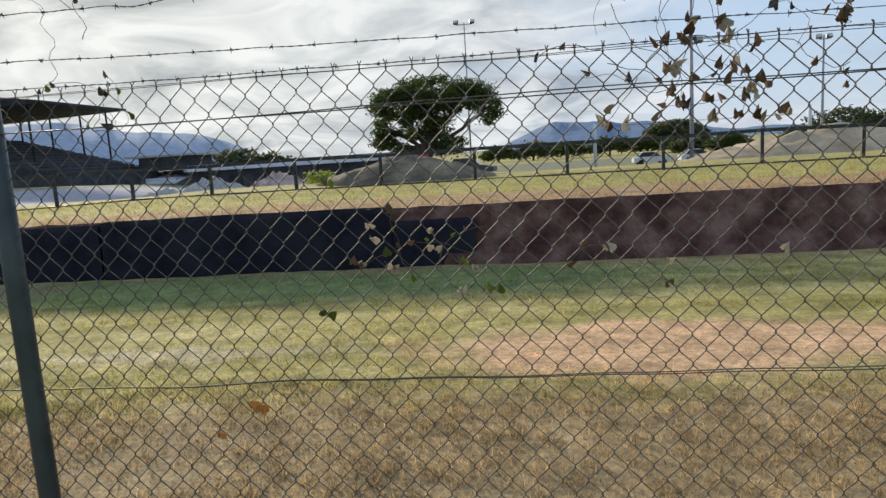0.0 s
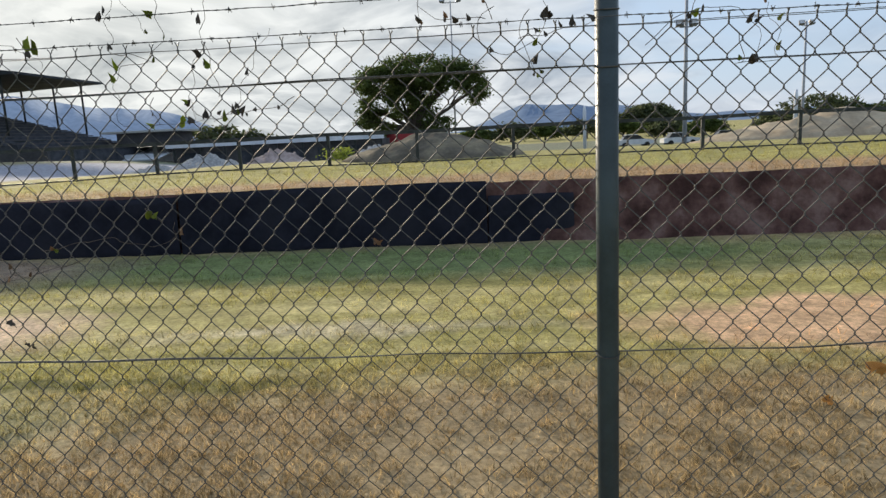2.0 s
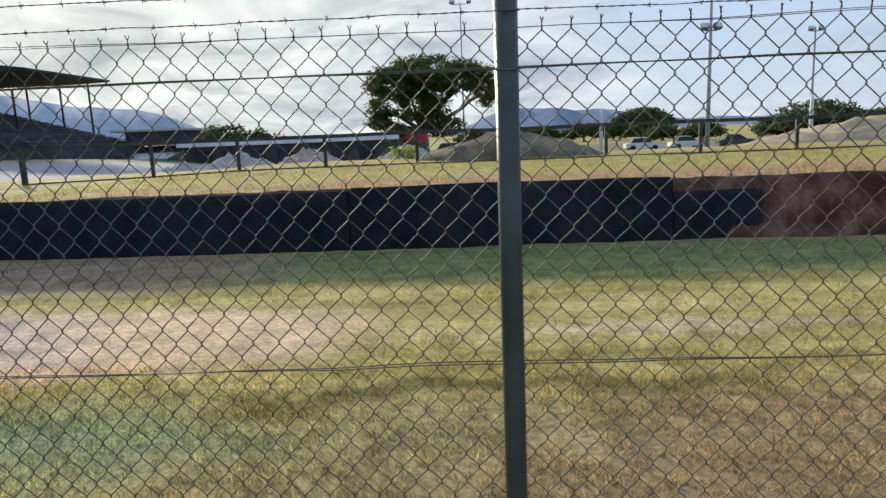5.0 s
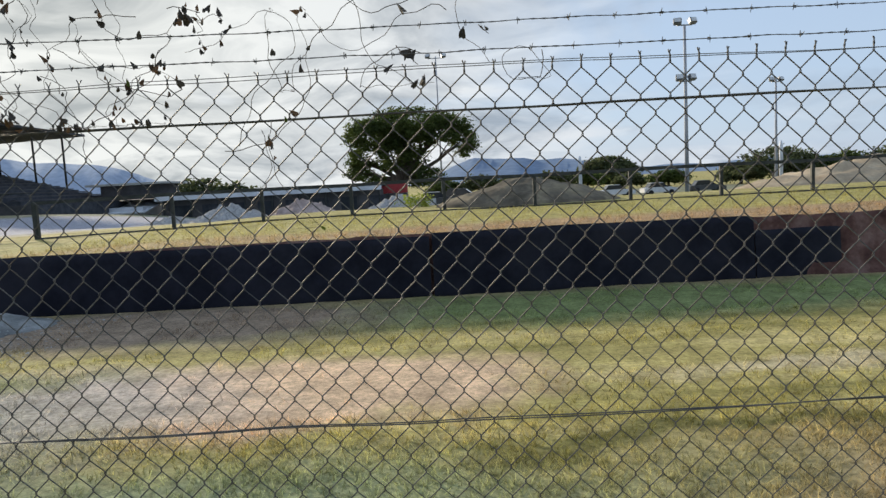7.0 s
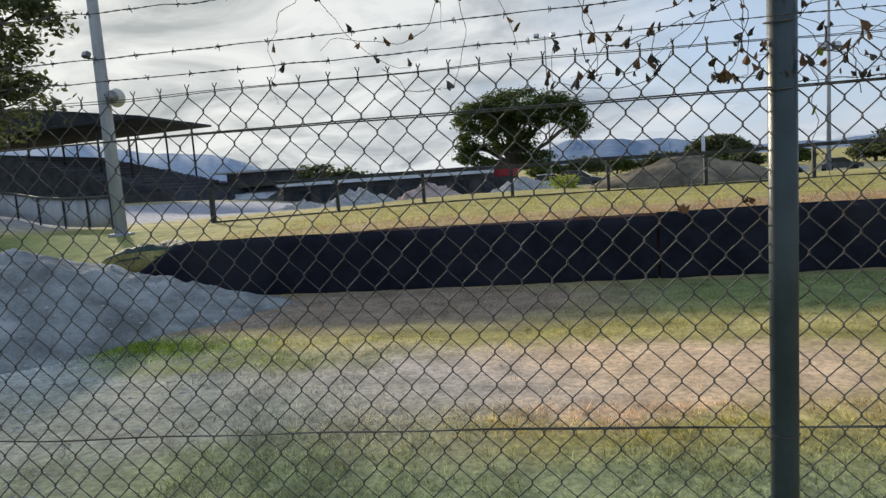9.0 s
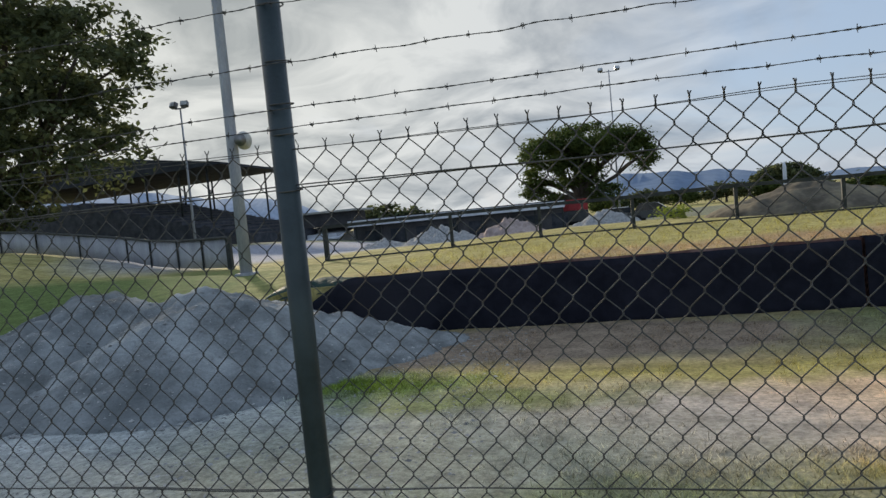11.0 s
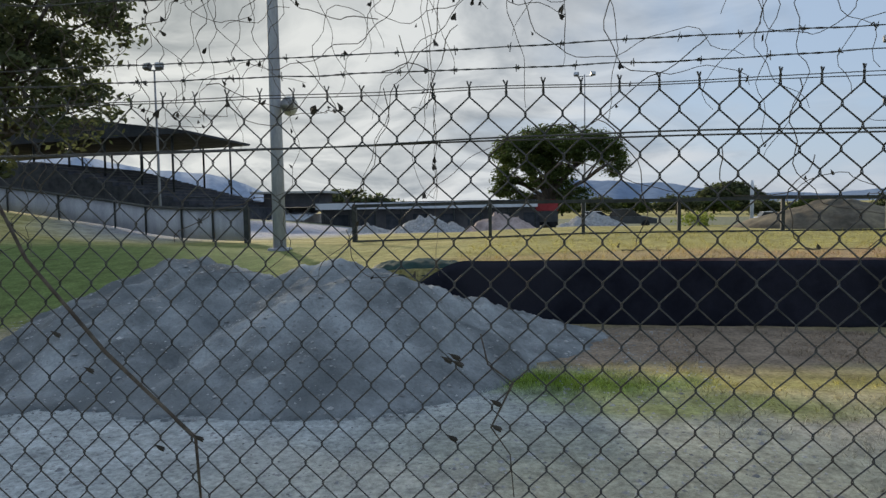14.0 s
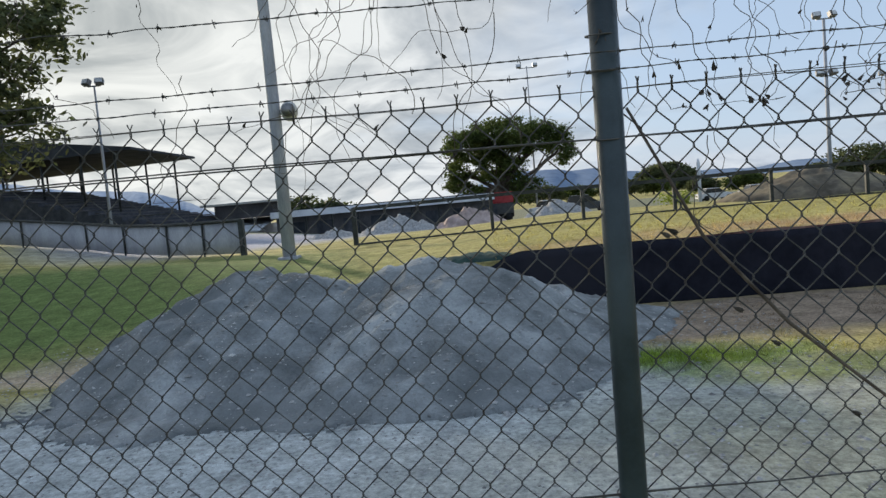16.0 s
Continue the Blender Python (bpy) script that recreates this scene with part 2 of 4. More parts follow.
M_EARTH = material("red_earth", [(0.055, 0.028, 0.024), (0.12, 0.064, 0.054), (0.21, 0.135, 0.115)], 2.2, 0.95, 0, 0.9, 18, spec=0.1)
M_GRAVEL = material("grey_gravel", [(0.145, 0.156, 0.158), (0.252, 0.269, 0.272), (0.39, 0.413, 0.418)], 1.7, 0.95, 0, 1.0, 34, spec=0.15, dirt=(0.15, 0.164, 0.168))
M_STONE = material("pale_stone", [(0.22, 0.22, 0.22), (0.42, 0.42, 0.41)], 8, 0.9, 0, 0.4, 40, per_island=True, random_tint=0.4)
M_TARP = material("green_tarp", [(0.014, 0.036, 0.031), (0.032, 0.066, 0.056)], 3.0, 0.7, 0, 0.3, 14, spec=0.2)
M_RAIL = material("dark_rail_paint", [(0.022, 0.026, 0.026), (0.05, 0.055, 0.052)], 5, 0.5, 0.2, 0.1, 60)
M_POLE = material("pole_concrete", [(0.27, 0.285, 0.32), (0.42, 0.435, 0.47)], 5, 0.7, 0.1, 0.15, 60, stretch=(1, 1, 0.2))
M_STEEL = material("lamp_steel", [(0.16, 0.16, 0.17), (0.3, 0.3, 0.3)], 8, 0.45, 0.6, 0.05, 60)
M_LENS = material("lamp_glass", [(0.45, 0.47, 0.5), (0.62, 0.64, 0.66)], 8, 0.2, 0, 0.0, 60, spec=0.6)
M_HORN = material("speaker_shell", [(0.42, 0.42, 0.40), (0.56, 0.55, 0.52)], 9, 0.55, 0, 0.1, 60)
M_CLOTH = material("shade_cloth", [(0.27, 0.28, 0.31), (0.42, 0.43, 0.46)], 1.2, 0.9, 0, 0.3, 30, stretch=(1, 1, 0.4))
M_DARK = material("dark_seating", [(0.030, 0.034, 0.044), (0.075, 0.080, 0.095)], 1.5, 0.8, 0, 0.2, 10)
M_ROOF = material("roof_sheet", [(0.030, 0.035, 0.043), (0.060, 0.066, 0.076)], 0.8, 0.8, 0.0, 0.2, 6, spec=0.15)
M_WHITE = material("white_paint", [(0.52, 0.55, 0.60), (0.74, 0.76, 0.80)], 0.6, 0.7, 0, 0.1, 12)
M_SHED = material("shed_wall", [(0.055, 0.055, 0.06), (0.12, 0.115, 0.12)], 0.5, 0.85, 0, 0.2, 8)
M_RED = material("red_paint", [(0.32, 0.03, 0.035), (0.44, 0.06, 0.06)], 1.5, 0.5, 0, 0.05, 20)
M_CARW = material("car_white", [(0.55, 0.56, 0.57), (0.66, 0.67, 0.68)], 2, 0.3, 0, 0, 20, spec=0.5)
M_CARD = material("car_dark", [(0.03, 0.035, 0.04), (0.06, 0.065, 0.07)], 2, 0.3, 0, 0, 20, spec=0.5)
M_GLASS = material("dark_glass", [(0.02, 0.024, 0.028), (0.03, 0.034, 0.04)], 2, 0.1, 0, 0, 20, spec=0.6)
M_TYRE = material("tyre_rubber", [(0.015, 0.015, 0.015), (0.03, 0.03, 0.03)], 9, 0.9, 0, 0.2, 60)
M_SOIL = material("brown_soil", [(0.085, 0.075, 0.058), (0.145, 0.125, 0.095), (0.24, 0.205, 0.14)], 1.1, 0.95, 0, 0.8, 9, spec=0.1)
M_SAND = material("tan_soil", [(0.32, 0.25, 0.17), (0.50, 0.41, 0.29)], 0.7, 0.95, 0, 0.8, 7, spec=0.1)
M_PINK = material("pink_rubble", [(0.28, 0.22, 0.20), (0.46, 0.37, 0.34)], 1.2, 0.95, 0, 0.8, 7)
# distance haze is put into both hill colours, paler for the sunward range
M_HILL = material("blue_haze_hill", [(0.17, 0.23, 0.33), (0.21, 0.27, 0.37)], 0.004, 1.0, 0, 0.0, 0.03, spec=0.0)
M_HILL_HAZE = material("pale_haze_hill", [(0.30, 0.36, 0.46), (0.36, 0.42, 0.52)], 0.004, 1.0, 0, 0.0, 0.03, spec=0.0)
M_BARK = material("bark", [(0.045, 0.035, 0.028), (0.12, 0.10, 0.08)], 3, 0.95, 0, 0.8, 20, stretch=(1, 1, 0.25))
M_LEAF = material("tree_leaf", [(0.042, 0.066, 0.016), (0.11, 0.145, 0.034)], 0.35, 0.7, 0, 0, 3, random_tint=0.4, per_island=True, translucent=0.35)
M_LEAF2 = material("dark_tree_leaf", [(0.050, 0.066, 0.030), (0.125, 0.142, 0.062)], 0.5, 0.7, 0, 0, 3, random_tint=0.5, per_island=True, translucent=0.4)
M_STEM = material("dry_stem", [(0.07, 0.055, 0.045), (0.16, 0.13, 0.10)], 30, 0.9, 0, 0.2, 200)
M_LEAF_DRY = material("dry_leaf", [(0.10, 0.055, 0.03), (0.28, 0.17, 0.09)], 30, 0.8, 0, 0.2, 200, random_tint=0.5, translucent=0.35)
M_LEAF_GREEN = material("green_leaf", [(0.10, 0.15, 0.03), (0.26, 0.30, 0.05)], 30, 0.6, 0, 0.2, 200, random_tint=0.5, translucent=0.6)
M_LEAF_ORANGE = material("orange_leaf", [(0.42, 0.20, 0.05), (0.62, 0.36, 0.12)], 30, 0.8, 0, 0.2, 200, translucent=0.35)
M_LEAF_PALE = material("bleached_leaf", [(0.36, 0.31, 0.22), (0.62, 0.56, 0.44)], 30, 0.8, 0, 0.2, 200, random_tint=0.3, translucent=0.4)
M_LEAF_DARK = material("withered_leaf", [(0.035, 0.03, 0.025), (0.10, 0.085, 0.07)], 30, 0.8, 0, 0.2, 200, random_tint=0.4, translucent=0.15)


# ---- builders ----
def mesh_ob(name, verts, faces, mat, parent=None, smooth=False, label=""):
    me = bpy.data.meshes.new(name)
    me.from_pydata([tuple(v) for v in verts], [], faces)
    if smooth:
        me.polygons.foreach_set("use_smooth", [True] * len(me.polygons))
    me.materials.append(mat)
    ob = new(name, me)
    if parent:
        ob.parent = parent
    if label:
        ob["label"] = label
    return ob


def part(name, bm, mat, parent=None, label="", smooth=False):
    me = bpy.data.meshes.new(name)
    bm.to_mesh(me)
    bm.free()
    if smooth:
        me.polygons.foreach_set("use_smooth", [True] * len(me.polygons))
    me.materials.append(mat)
    ob = new(name, me)
    if parent:
        ob.parent = parent
    if label:
        ob["label"] = label
    return ob


def shared(name, me, parent, m):
    ob = new(name, me)
    ob.parent = parent
    ob.matrix_basis = m
    return ob


def empty(name, x, y, z, label, category, group="", kind=""):
    ob = new(name)
    ob.location = (x, y, z)
    ob.empty_display_size = 0.1
    return tagged(ob, label, category, group, kind)


def tube(pts, radii, sides=6, verts=None, faces=None):
    """Sweeps a ring along points; radii is one number or one for each point."""
    verts = [] if verts is None else verts
    faces = [] if faces is None else faces
    pts = [Vector(p) for p in pts]
    if isinstance(radii, (int, float)):
        radii = [radii] * len(pts)
    base = len(verts)
    ref = Vector((0.31, 0.9, 0.29))
    for i, p in enumerate(pts):
        d = (pts[min(i + 1, len(pts) - 1)] - pts[max(i - 1, 0)]).normalized()
        u = d.cross(ref)
        u = u.normalized() if u.length > 1e-4 else Vector((1, 0, 0))
        v = d.cross(u)
        for k in range(sides):
            a = 2 * math.pi * k / sides
            verts.append(p + (u * math.cos(a) + v * math.sin(a)) * radii[i])
    for i in range(len(pts) - 1):
        for k in range(sides):
            a, b = base + i * sides + k, base + i * sides + (k + 1) % sides
            faces.append((a, b, b + sides, a + sides))
    faces.append(tuple(base + k for k in range(sides))[::-1])
    faces.append(tuple(base + (len(pts) - 1) * sides + k for k in range(sides)))
    return verts, faces


def box_bm(x0, x1, y0, y1, z0, z1, bevel=0.0, bm=None):
    bm = bm or bmesh.new()
    r = bmesh.ops.create_cube(bm, size=1, matrix=Matrix.Translation(((x0 + x1) / 2, (y0 + y1) / 2, (z0 + z1) / 2)) @ Matrix.Diagonal((x1 - x0, y1 - y0, z1 - z0, 1)))
    if bevel:
        edges = list({e for v in r["verts"] for e in v.link_edges})
        bmesh.ops.bevel(bm, geom=edges, offset=bevel, segments=2, affect="EDGES")
    return bm


def sstep(a, b, x):
    t = min(1.0, max(0.0, (x - a) / (b - a)))
    return t * t * (3 - 2 * t)


def nz(x, y, s, seed=0.0):
    return noise.noise(Vector((x * s, y * s, seed)))


# ---- ground ----
EDGE = 7.62     # line of the bank


def plateau(x, y):
    h = 0.78 - 0.18 * sstep(-8.0, -15.0, x)
    far = -0.9 * sstep(19.0, 42.0, y) - 1.1 * sstep(40.0, 75.0, y)
    return h + far + 0.03 * nz(x, y, 0.5, 3.0)


def ground_z(x, y):
    low = -0.06 * sstep(0.0, 7.0, y) + 0.02 * nz(x, y, 0.7)
    up = plateau(x, y)
    ramp = low + (up - low) * sstep(5.5, 14.0, y)
    rise = 1.3 * sstep(-20.0, -36.0, x) * sstep(8.0, 22.0, y)
    step = low if y < EDGE else up
    w = sstep(-12.6, -14.6, x)
    return step + (ramp - step) * w + rise


def axis_steps(stops):
    out = []
    for (a, b, n) in stops:
        out += [a + (b - a) * i / n for i in range(n)]
    return out + [stops[-1][1]]


xs = axis_steps([(-3000, -300, 8), (-300, -60, 12), (-60, -24, 24), (-24, 8, 128), (8, 40, 32), (40, 300, 16), (300, 3000, 8)])
ys = axis_steps([(-600, -20, 6), (-20, -3, 8), (-3, EDGE - 0.01, 50), (EDGE - 0.01, EDGE + 0.01, 1), (EDGE + 0.01, 17, 34), (17, 45, 28), (45, 110, 20), (110, 600, 10), (600, 4000, 8)])
gv = [(x, y, ground_z(x, y)) for y in ys for x in xs]
nx = len(xs)
gf = [(j * nx + i, j * nx + i + 1, (j + 1) * nx + i + 1, (j + 1) * nx + i) for j in range(len(ys) - 1) for i in range(nx - 1)]
tagged(mesh_ob("ground", gv, gf, M_FIELD, smooth=False), "dry patchy grass field with bare soil and gravel", "ground", kind="structure")


def earth_bank():
    """The cut face of the bank beyond the plastic sheet: rough dark red earth, leaning back."""
    v, f = [], []
    nxs, nzs = 220, 9
    for i in range(nxs + 1):
        x = -12.4 + 45.0 * i / nxs
        top, bot = plateau(x, EDGE) + 0.02, -0.12
        lean = 0.28 * sstep(-0.4, 1.0, x)
        top -= 0.5 * sstep(-11.6, -12.4, x)
        for j in range(nzs + 1):
            k = j / nzs
            y = EDGE - 0.02 - lean * (1 - k) ** 1.4 + (0.05 * nz(x, k * 2, 1.6, 2.0) + 0.03 * nz(x, k * 3, 5.0, 4.0)) * (0.3 + lean)
            v.append((x, y, bot + (top - bot) * k + 0.02 * nz(x, k, 3.0, 9.0)))
        v.append((x, EDGE + 0.25, top - 0.03))
    n = nzs + 2
    for i in range(nxs):
        for j in range(n - 1):
            a = i * n + j
            f.append((a, a + n, a + n + 1, a + 1))
    tagged(mesh_ob("earth_bank", v, f, M_EARTH, smooth=True), "cut bank of dark reddish earth with a grassy top", "bank", kind="structure")


earth_bank()


def plastic_sheet(x0, x1, top, label):
    """Black plastic hung down the bank, with folds and an uneven hem, as thin solid cloth."""
    n, rows = int((x1 - x0) * 14), 10
    pts = []
    for i in range(n + 1):
        x = x0 + (x1 - x0) * i / n
        fold = 0.022 * math.sin(x * 9 + 2 * nz(x, 0, 1.0)) + 0.03 * nz(x, 0, 2.3, 5.0)
        tz = top + 0.012 * nz(x, 3, 1.5) - 0.50 * sstep(-11.6, -12.8, x)
        col = []
        for j in range(rows + 1):
            k = j / rows
            col.append(Vector((x, EDGE - 0.13 - 0.05 * (1 - k) - fold * (0.4 + 0.6 * (1 - k)), -0.10 + (tz + 0.10) * k)))
        col.append(Vector((x, EDGE + 0.05, tz + 0.012)))
        pts.append(col)
    v, f = [], []
    m = rows + 2
    for layer in (0, 1):
        for col in pts:
            v += [p + Vector((0, 0.012 * layer, -0.006 * layer)) for p in col]
    N = (n + 1) * m
    for i in range(n):
        for j in range(m - 1):
            a = i * m + j
            f.append((a, a + m, a + m + 1, a + 1))
            f.append((N + a, N + a + 1, N + a + m + 1, N + a + m))
    for i in range(n):
        for j in (0, m - 1):
            a = i * m + j
            f.append((a, N + a, N + a + m, a + m))
    tagged(mesh_ob("plastic_sheet", v, f, M_PLASTIC, smooth=True), label, "plastic sheet")


plastic_sheet(-12.5, -4.9, 0.765, "black plastic sheet hung down the long earth bank")


def tarpaulin():
    """A crumpled tarpaulin lying over the lip where the black sheet ends, with a turned-under hem."""
    v, f = [], []
    n, m = 46, 22
    for i in range(n + 1):
        for j in range(m + 1):
            a, b = i / n * 2 - 1, j / m * 2 - 1
            x, y = -12.45 + 0.85 * a + 0.05 * nz(b * 2, 1, 2.0, 3.0), 8.08 + 0.46 * b + 0.06 * nz(a * 2, 2, 2.0, 4.0)
            k = max(0.0, 1 - max(abs(a), abs(b)) ** 5)
            z = ground_z(x, max(y, EDGE + 0.05)) + k * (0.06 + 0.07 * abs(nz(x, y, 3.2, 6.0)) + 0.05 * abs(nz(x, y, 7.0, 7.0))) - 0.10 * (1 - k)
            v.append((x, y, z))
    for i in range(n):
        for j in range(m):
            q = i * (m + 1) + j
            f.append((q, q + m + 1, q + m + 2, q + 1))
    tagged(mesh_ob("tarpaulin", v, f, M_TARP, smooth=True), "crumpled dark green tarpaulin over the bank's lip", "tarpaulin")


tarpaulin()
plastic_sheet(-4.86, -0.36, 0.80, "black plastic sheet lapping the bank with a square end")
plastic_sheet(-0.34, 0.86, 0.60, "low black plastic sheet with red soil showing above")


# ---- gravel heap ----
def heap_h(x, y):
    def cone(cx, cy, h, sx, sy, p=1.0):
        d = math.sqrt(((x - cx) / sx) ** 2 + ((y - cy) / sy) ** 2 + 0.012)
        return h * max(0.0, 1 - d) ** p
    h = max(cone(-15.0, 6.1, 1.06, 2.0, 2.3, 0.95), cone(-14.4, 5.9, 1.06, 2.1, 2.4, 0.95), cone(-12.8, 5.7, 1.20, 2.2, 2.5, 0.95),
            cone(-11.5, 6.4, 0.50, 1.5, 1.4), cone(-11.15, 6.65, 0.42, 0.75, 0.8, 0.8), cone(-10.5, 6.75, 0.18, 0.75, 0.6), cone(-13.7, 4.9, 0.42, 2.3, 1.5))
    h = max(h, 0.20 * max(0.0, 1 - math.hypot((x + 13.9) / 3.1, (y - 4.9) / 1.8) + 0.3 * nz(x, y, 1.3, 21.0)) ** 1.3)
    if h > 0:
        h += 0.16 * nz(x, y, 0.9, 7.0) * min(1, h * 2) + 0.10 * nz(x, y, 2.6, 8.0) * min(1, h * 3) + 0.045 * nz(x, y, 6.0, 1.0) * min(1, h * 5) + 0.022 * nz(x, y, 15.0, 2.0)
    return h


def gravel_heap():
    n, m = 240, 160
    v, f = [], []
    for j in range(m + 1):
        for i in range(n + 1):
            x, y = -18.2 + 10.4 * i / n, 1.6 + 7.0 * j / m
            y = 1.6 + (5.84 + 1.16 * sstep(-13.7, -14.6, x)) * j / m
            h = heap_h(x, y)
            v.append((x, y, (ground_z(x, y) + h) if h > 0.012 else ground_z(x, y) - 0.06))
    for j in range(m):
        for i in range(n):
            a = j * (n + 1) + i
            f.append((a, a + 1, a + n + 2, a + n + 1))
    tagged(mesh_ob("gravel_mound", v, f, M_GRAVEL, smooth=True), "large heap of grey gravel dumped on the field", "gravel heap")


gravel_heap()


def stones(count, x0, x1, y0, y1, smin, smax):
    rng = random.Random(5)
    v, f = [], []
    for _ in range(count):
        x, y = rng.uniform(x0, x1), rng.uniform(y0, y1)
        z = ground_z(x, y) + max(0, heap_h(x, y))
        s = rng.uniform(smin, smax) * (1 if rng.random() < 0.9 else 2)
        b = len(v)
        a = rng.uniform(0, 6.28)
        for dx, dy, dz in ((1, 0, 0), (0, 1, 0), (-1, 0, 0), (0, -1, 0), (0, 0, 0.9), (0, 0, -0.6)):
            q = rng.uniform(0.7, 1.2) * s
            v.append((x + (dx * math.cos(a) - dy * math.sin(a)) * q, y + (dx * math.sin(a) + dy * math.cos(a)) * q, z + (dz * 0.55 - 0.1) * q))
        for i in range(4):
            f.append((b + i, b + (i + 1) % 4, b + 4))
            f.append((b + (i + 1) % 4, b + i, b + 5))
    tagged(mesh_ob("loose_stones", v, f, M_STONE), "pale loose stones strewn over gravel and heap", "stones", kind="stuff")


stones(9000, -18.0, -9.0, 0.6, 7.2, 0.006, 0.020)


def grass_blades():
    rng = random.Random(9)
    v, f = [], []

    def tuft(x, y, h, n):
        z = ground_z(x, y)
        for _ in range(n):
            a, r = rng.uniform(0, 6.28), rng.uniform(0, 0.05)
            bx, by = x + r * math.cos(a), y + r * math.sin(a)
            w = rng.uniform(0.002, 0.005)
            lean = rng.uniform(0.2, 1.5) * h
            hh = h * rng.uniform(0.5, 1.2)
            b = len(v)
            t = rng.uniform(0, 3.14)
            v.extend([(bx - w * math.cos(t), by - w * math.sin(t), z - 0.005), (bx + w * math.cos(t), by + w * math.sin(t), z - 0.005),
                      (bx + lean * math.cos(a), by + lean * math.sin(a), z + hh)])
            f.append((b, b + 1, b + 2))
    for _ in range(15000):
        x, y = rng.uniform(-8.5, 5.0), rng.uniform(0.15, 2.6)
        if nz(x, y, 1.3, 4.0) > -0.1 or rng.random() < 0.45:
            tuft(x, y, rng.uniform(0.012, 0.05) * (1 if rng.random() < 0.95 else 1.8), 6)
    for _ in range(17000):
        x, y = rng.uniform(-9.5, 5.5), 0.3 + 6.8 * rng.random() ** 1.5
        if nz(x, y, 0.9, 4.0) < -0.15 or (math.hypot((x - 2.9) / 2.2, (y - 3.3) / 0.8) < 1 and rng.random() < .85) or (math.hypot((x + 6) / 1.9, (y - 3.3) / 1.05) < 1 and rng.random() < .85):
            continue
        tuft(x, y, rng.uniform(0.02, 0.06), 5)
    for _ in range(1500):
        x, y = rng.gauss(-10.7, 0.6), rng.gauss(4.55, 0.25)
        tuft(x, y, rng.uniform(0.02, 0.06), 5)
    for _ in range(7000):
        x, y = rng.uniform(-12.0, 22.0), EDGE + 0.1 + 7.5 * rng.random() ** 1.6
        tuft(x, y, rng.uniform(0.04, 0.12), 5)
    tagged(mesh_ob("grass", v, f, M_BLADE), "dry yellow and green grass tufts on the field", "grass", kind="stuff")


grass_blades()


# ---- chain-link fence ----
POSTS = [3.0, 0.0, -3.0, -5.975, -8.94, -12.01, -15.0]
W, H, TOP = 0.0713, 0.083, 1.757
PHASES = [0.26, 0.16, 0.50, 0.09, 0.53, 0.22]     # where each bay's mesh starts, in meshes


def warp(x, z):
    """Slight bulges and slack of the mesh."""
    return (x + 0.007 * nz(x, z, 1.3, 11.0) + 0.003 * nz(x, z, 4.0, 12.0), 0.012 * nz(x, z, 1.1, 13.0), z + 0.006 * nz(x, z, 1.5, 14.0))


def fence_post(x):
    e = empty("fence_post", x, 0, 0, "dark green-grey steel pipe fence post with worn paint", "fence post", "posts of the chain-link fence")
    r = 0.030
    tilt = 0.004 * math.sin(x * 3)
    v, f = tube([(0, 0, -0.3), (0, 0, 0.4), (tilt, 0, 1.2), (tilt * 2, 0, 2.42)], r, 20)
    mesh_ob("pipe", v, f, M_POST, e, True)
    v, f = tube([(tilt * 2, 0, 2.40), (tilt * 2, 0, 2.425), (tilt * 2, 0, 2.44)], [r + 0.003, r + 0.003, r * 0.6], 20)
    mesh_ob("cap", v, f, M_POST, e, True)
    for z in (0.885, 1.66, 1.80, 1.875, 1.98, 2.12):
        ring = [((r + 0.002) * math.cos(a), (r + 0.002) * math.sin(a), z + 0.004 * math.sin(a)) for a in [i * math.pi / 8 for i in range(17)]]
        v, f = tube(ring, 0.0018, 5)
        mesh_ob("tie_wire", v, f, M_BARB, e, True)


for x in POSTS:
    fence_post(x)


def chain_wire(k, parent, ox, phase):
    """One zigzag wire, hooked through its neighbours at every corner."""
    pts = []
    rows = int((TOP - 0.04) / (H / 2))
    xl, xr = (k / 2 + phase) * W, ((k + 1) / 2 + phase) * W
    for j in range(rows, -1, -1):
        z = TOP - (rows - j) * H / 2
        right = (j + k) % 2 == 0
        x = xr + 0.0012 if right else xl - 0.0012
        s = 0.0016 if right else -0.0016
        for dz, q in ((0.0032, s), (-0.0032, -s)):
            X, Y, Z = warp(x, z + dz)
            pts.append(Vector((X - ox, Y + q, Z)))
    # twisted ends at the top selvage
    p = pts[0]
    lift = 0.021 + 0.010 * abs(nz(p.x, 1, 9.0, 2.0))
    bend = 0.006 * nz(p.x, 2, 7.0, 3.0)
    q = 1 if (rows + k) % 2 == 0 else -1
    lean = 0.004 * nz(p.x + ox, 4, 3.0, 6.0)
    pts = [p + Vector((q * 0.0028 + bend + lean, q * 0.002, lift)), p + Vector((q * 0.0008 + lean, q * 0.001, lift * 0.75)), p + Vector((-q * 0.0022, -q * 0.0012, lift * 0.4))] + pts
    v, f = tube(pts, 0.00165, 4)
    mesh_ob("mesh_wire", v, f, M_WIRE, parent, True)


def chain_panel(x1, x0, phase):
    e = empty("chain_link_panel", x0, 0, 0.0, "galvanised diamond chain-link mesh stretched between steel posts", "chain-link fence", "chain-link panels")
    k0, k1 = math.ceil((x0 / W - phase) * 2), math.floor((x1 / W - phase) * 2)
    for k in range(k0, k1):
        chain_wire(k, e, x0, phase)


for a, b, ph in zip(POSTS, POSTS[1:], PHASES):
    chain_panel(a, b, ph)


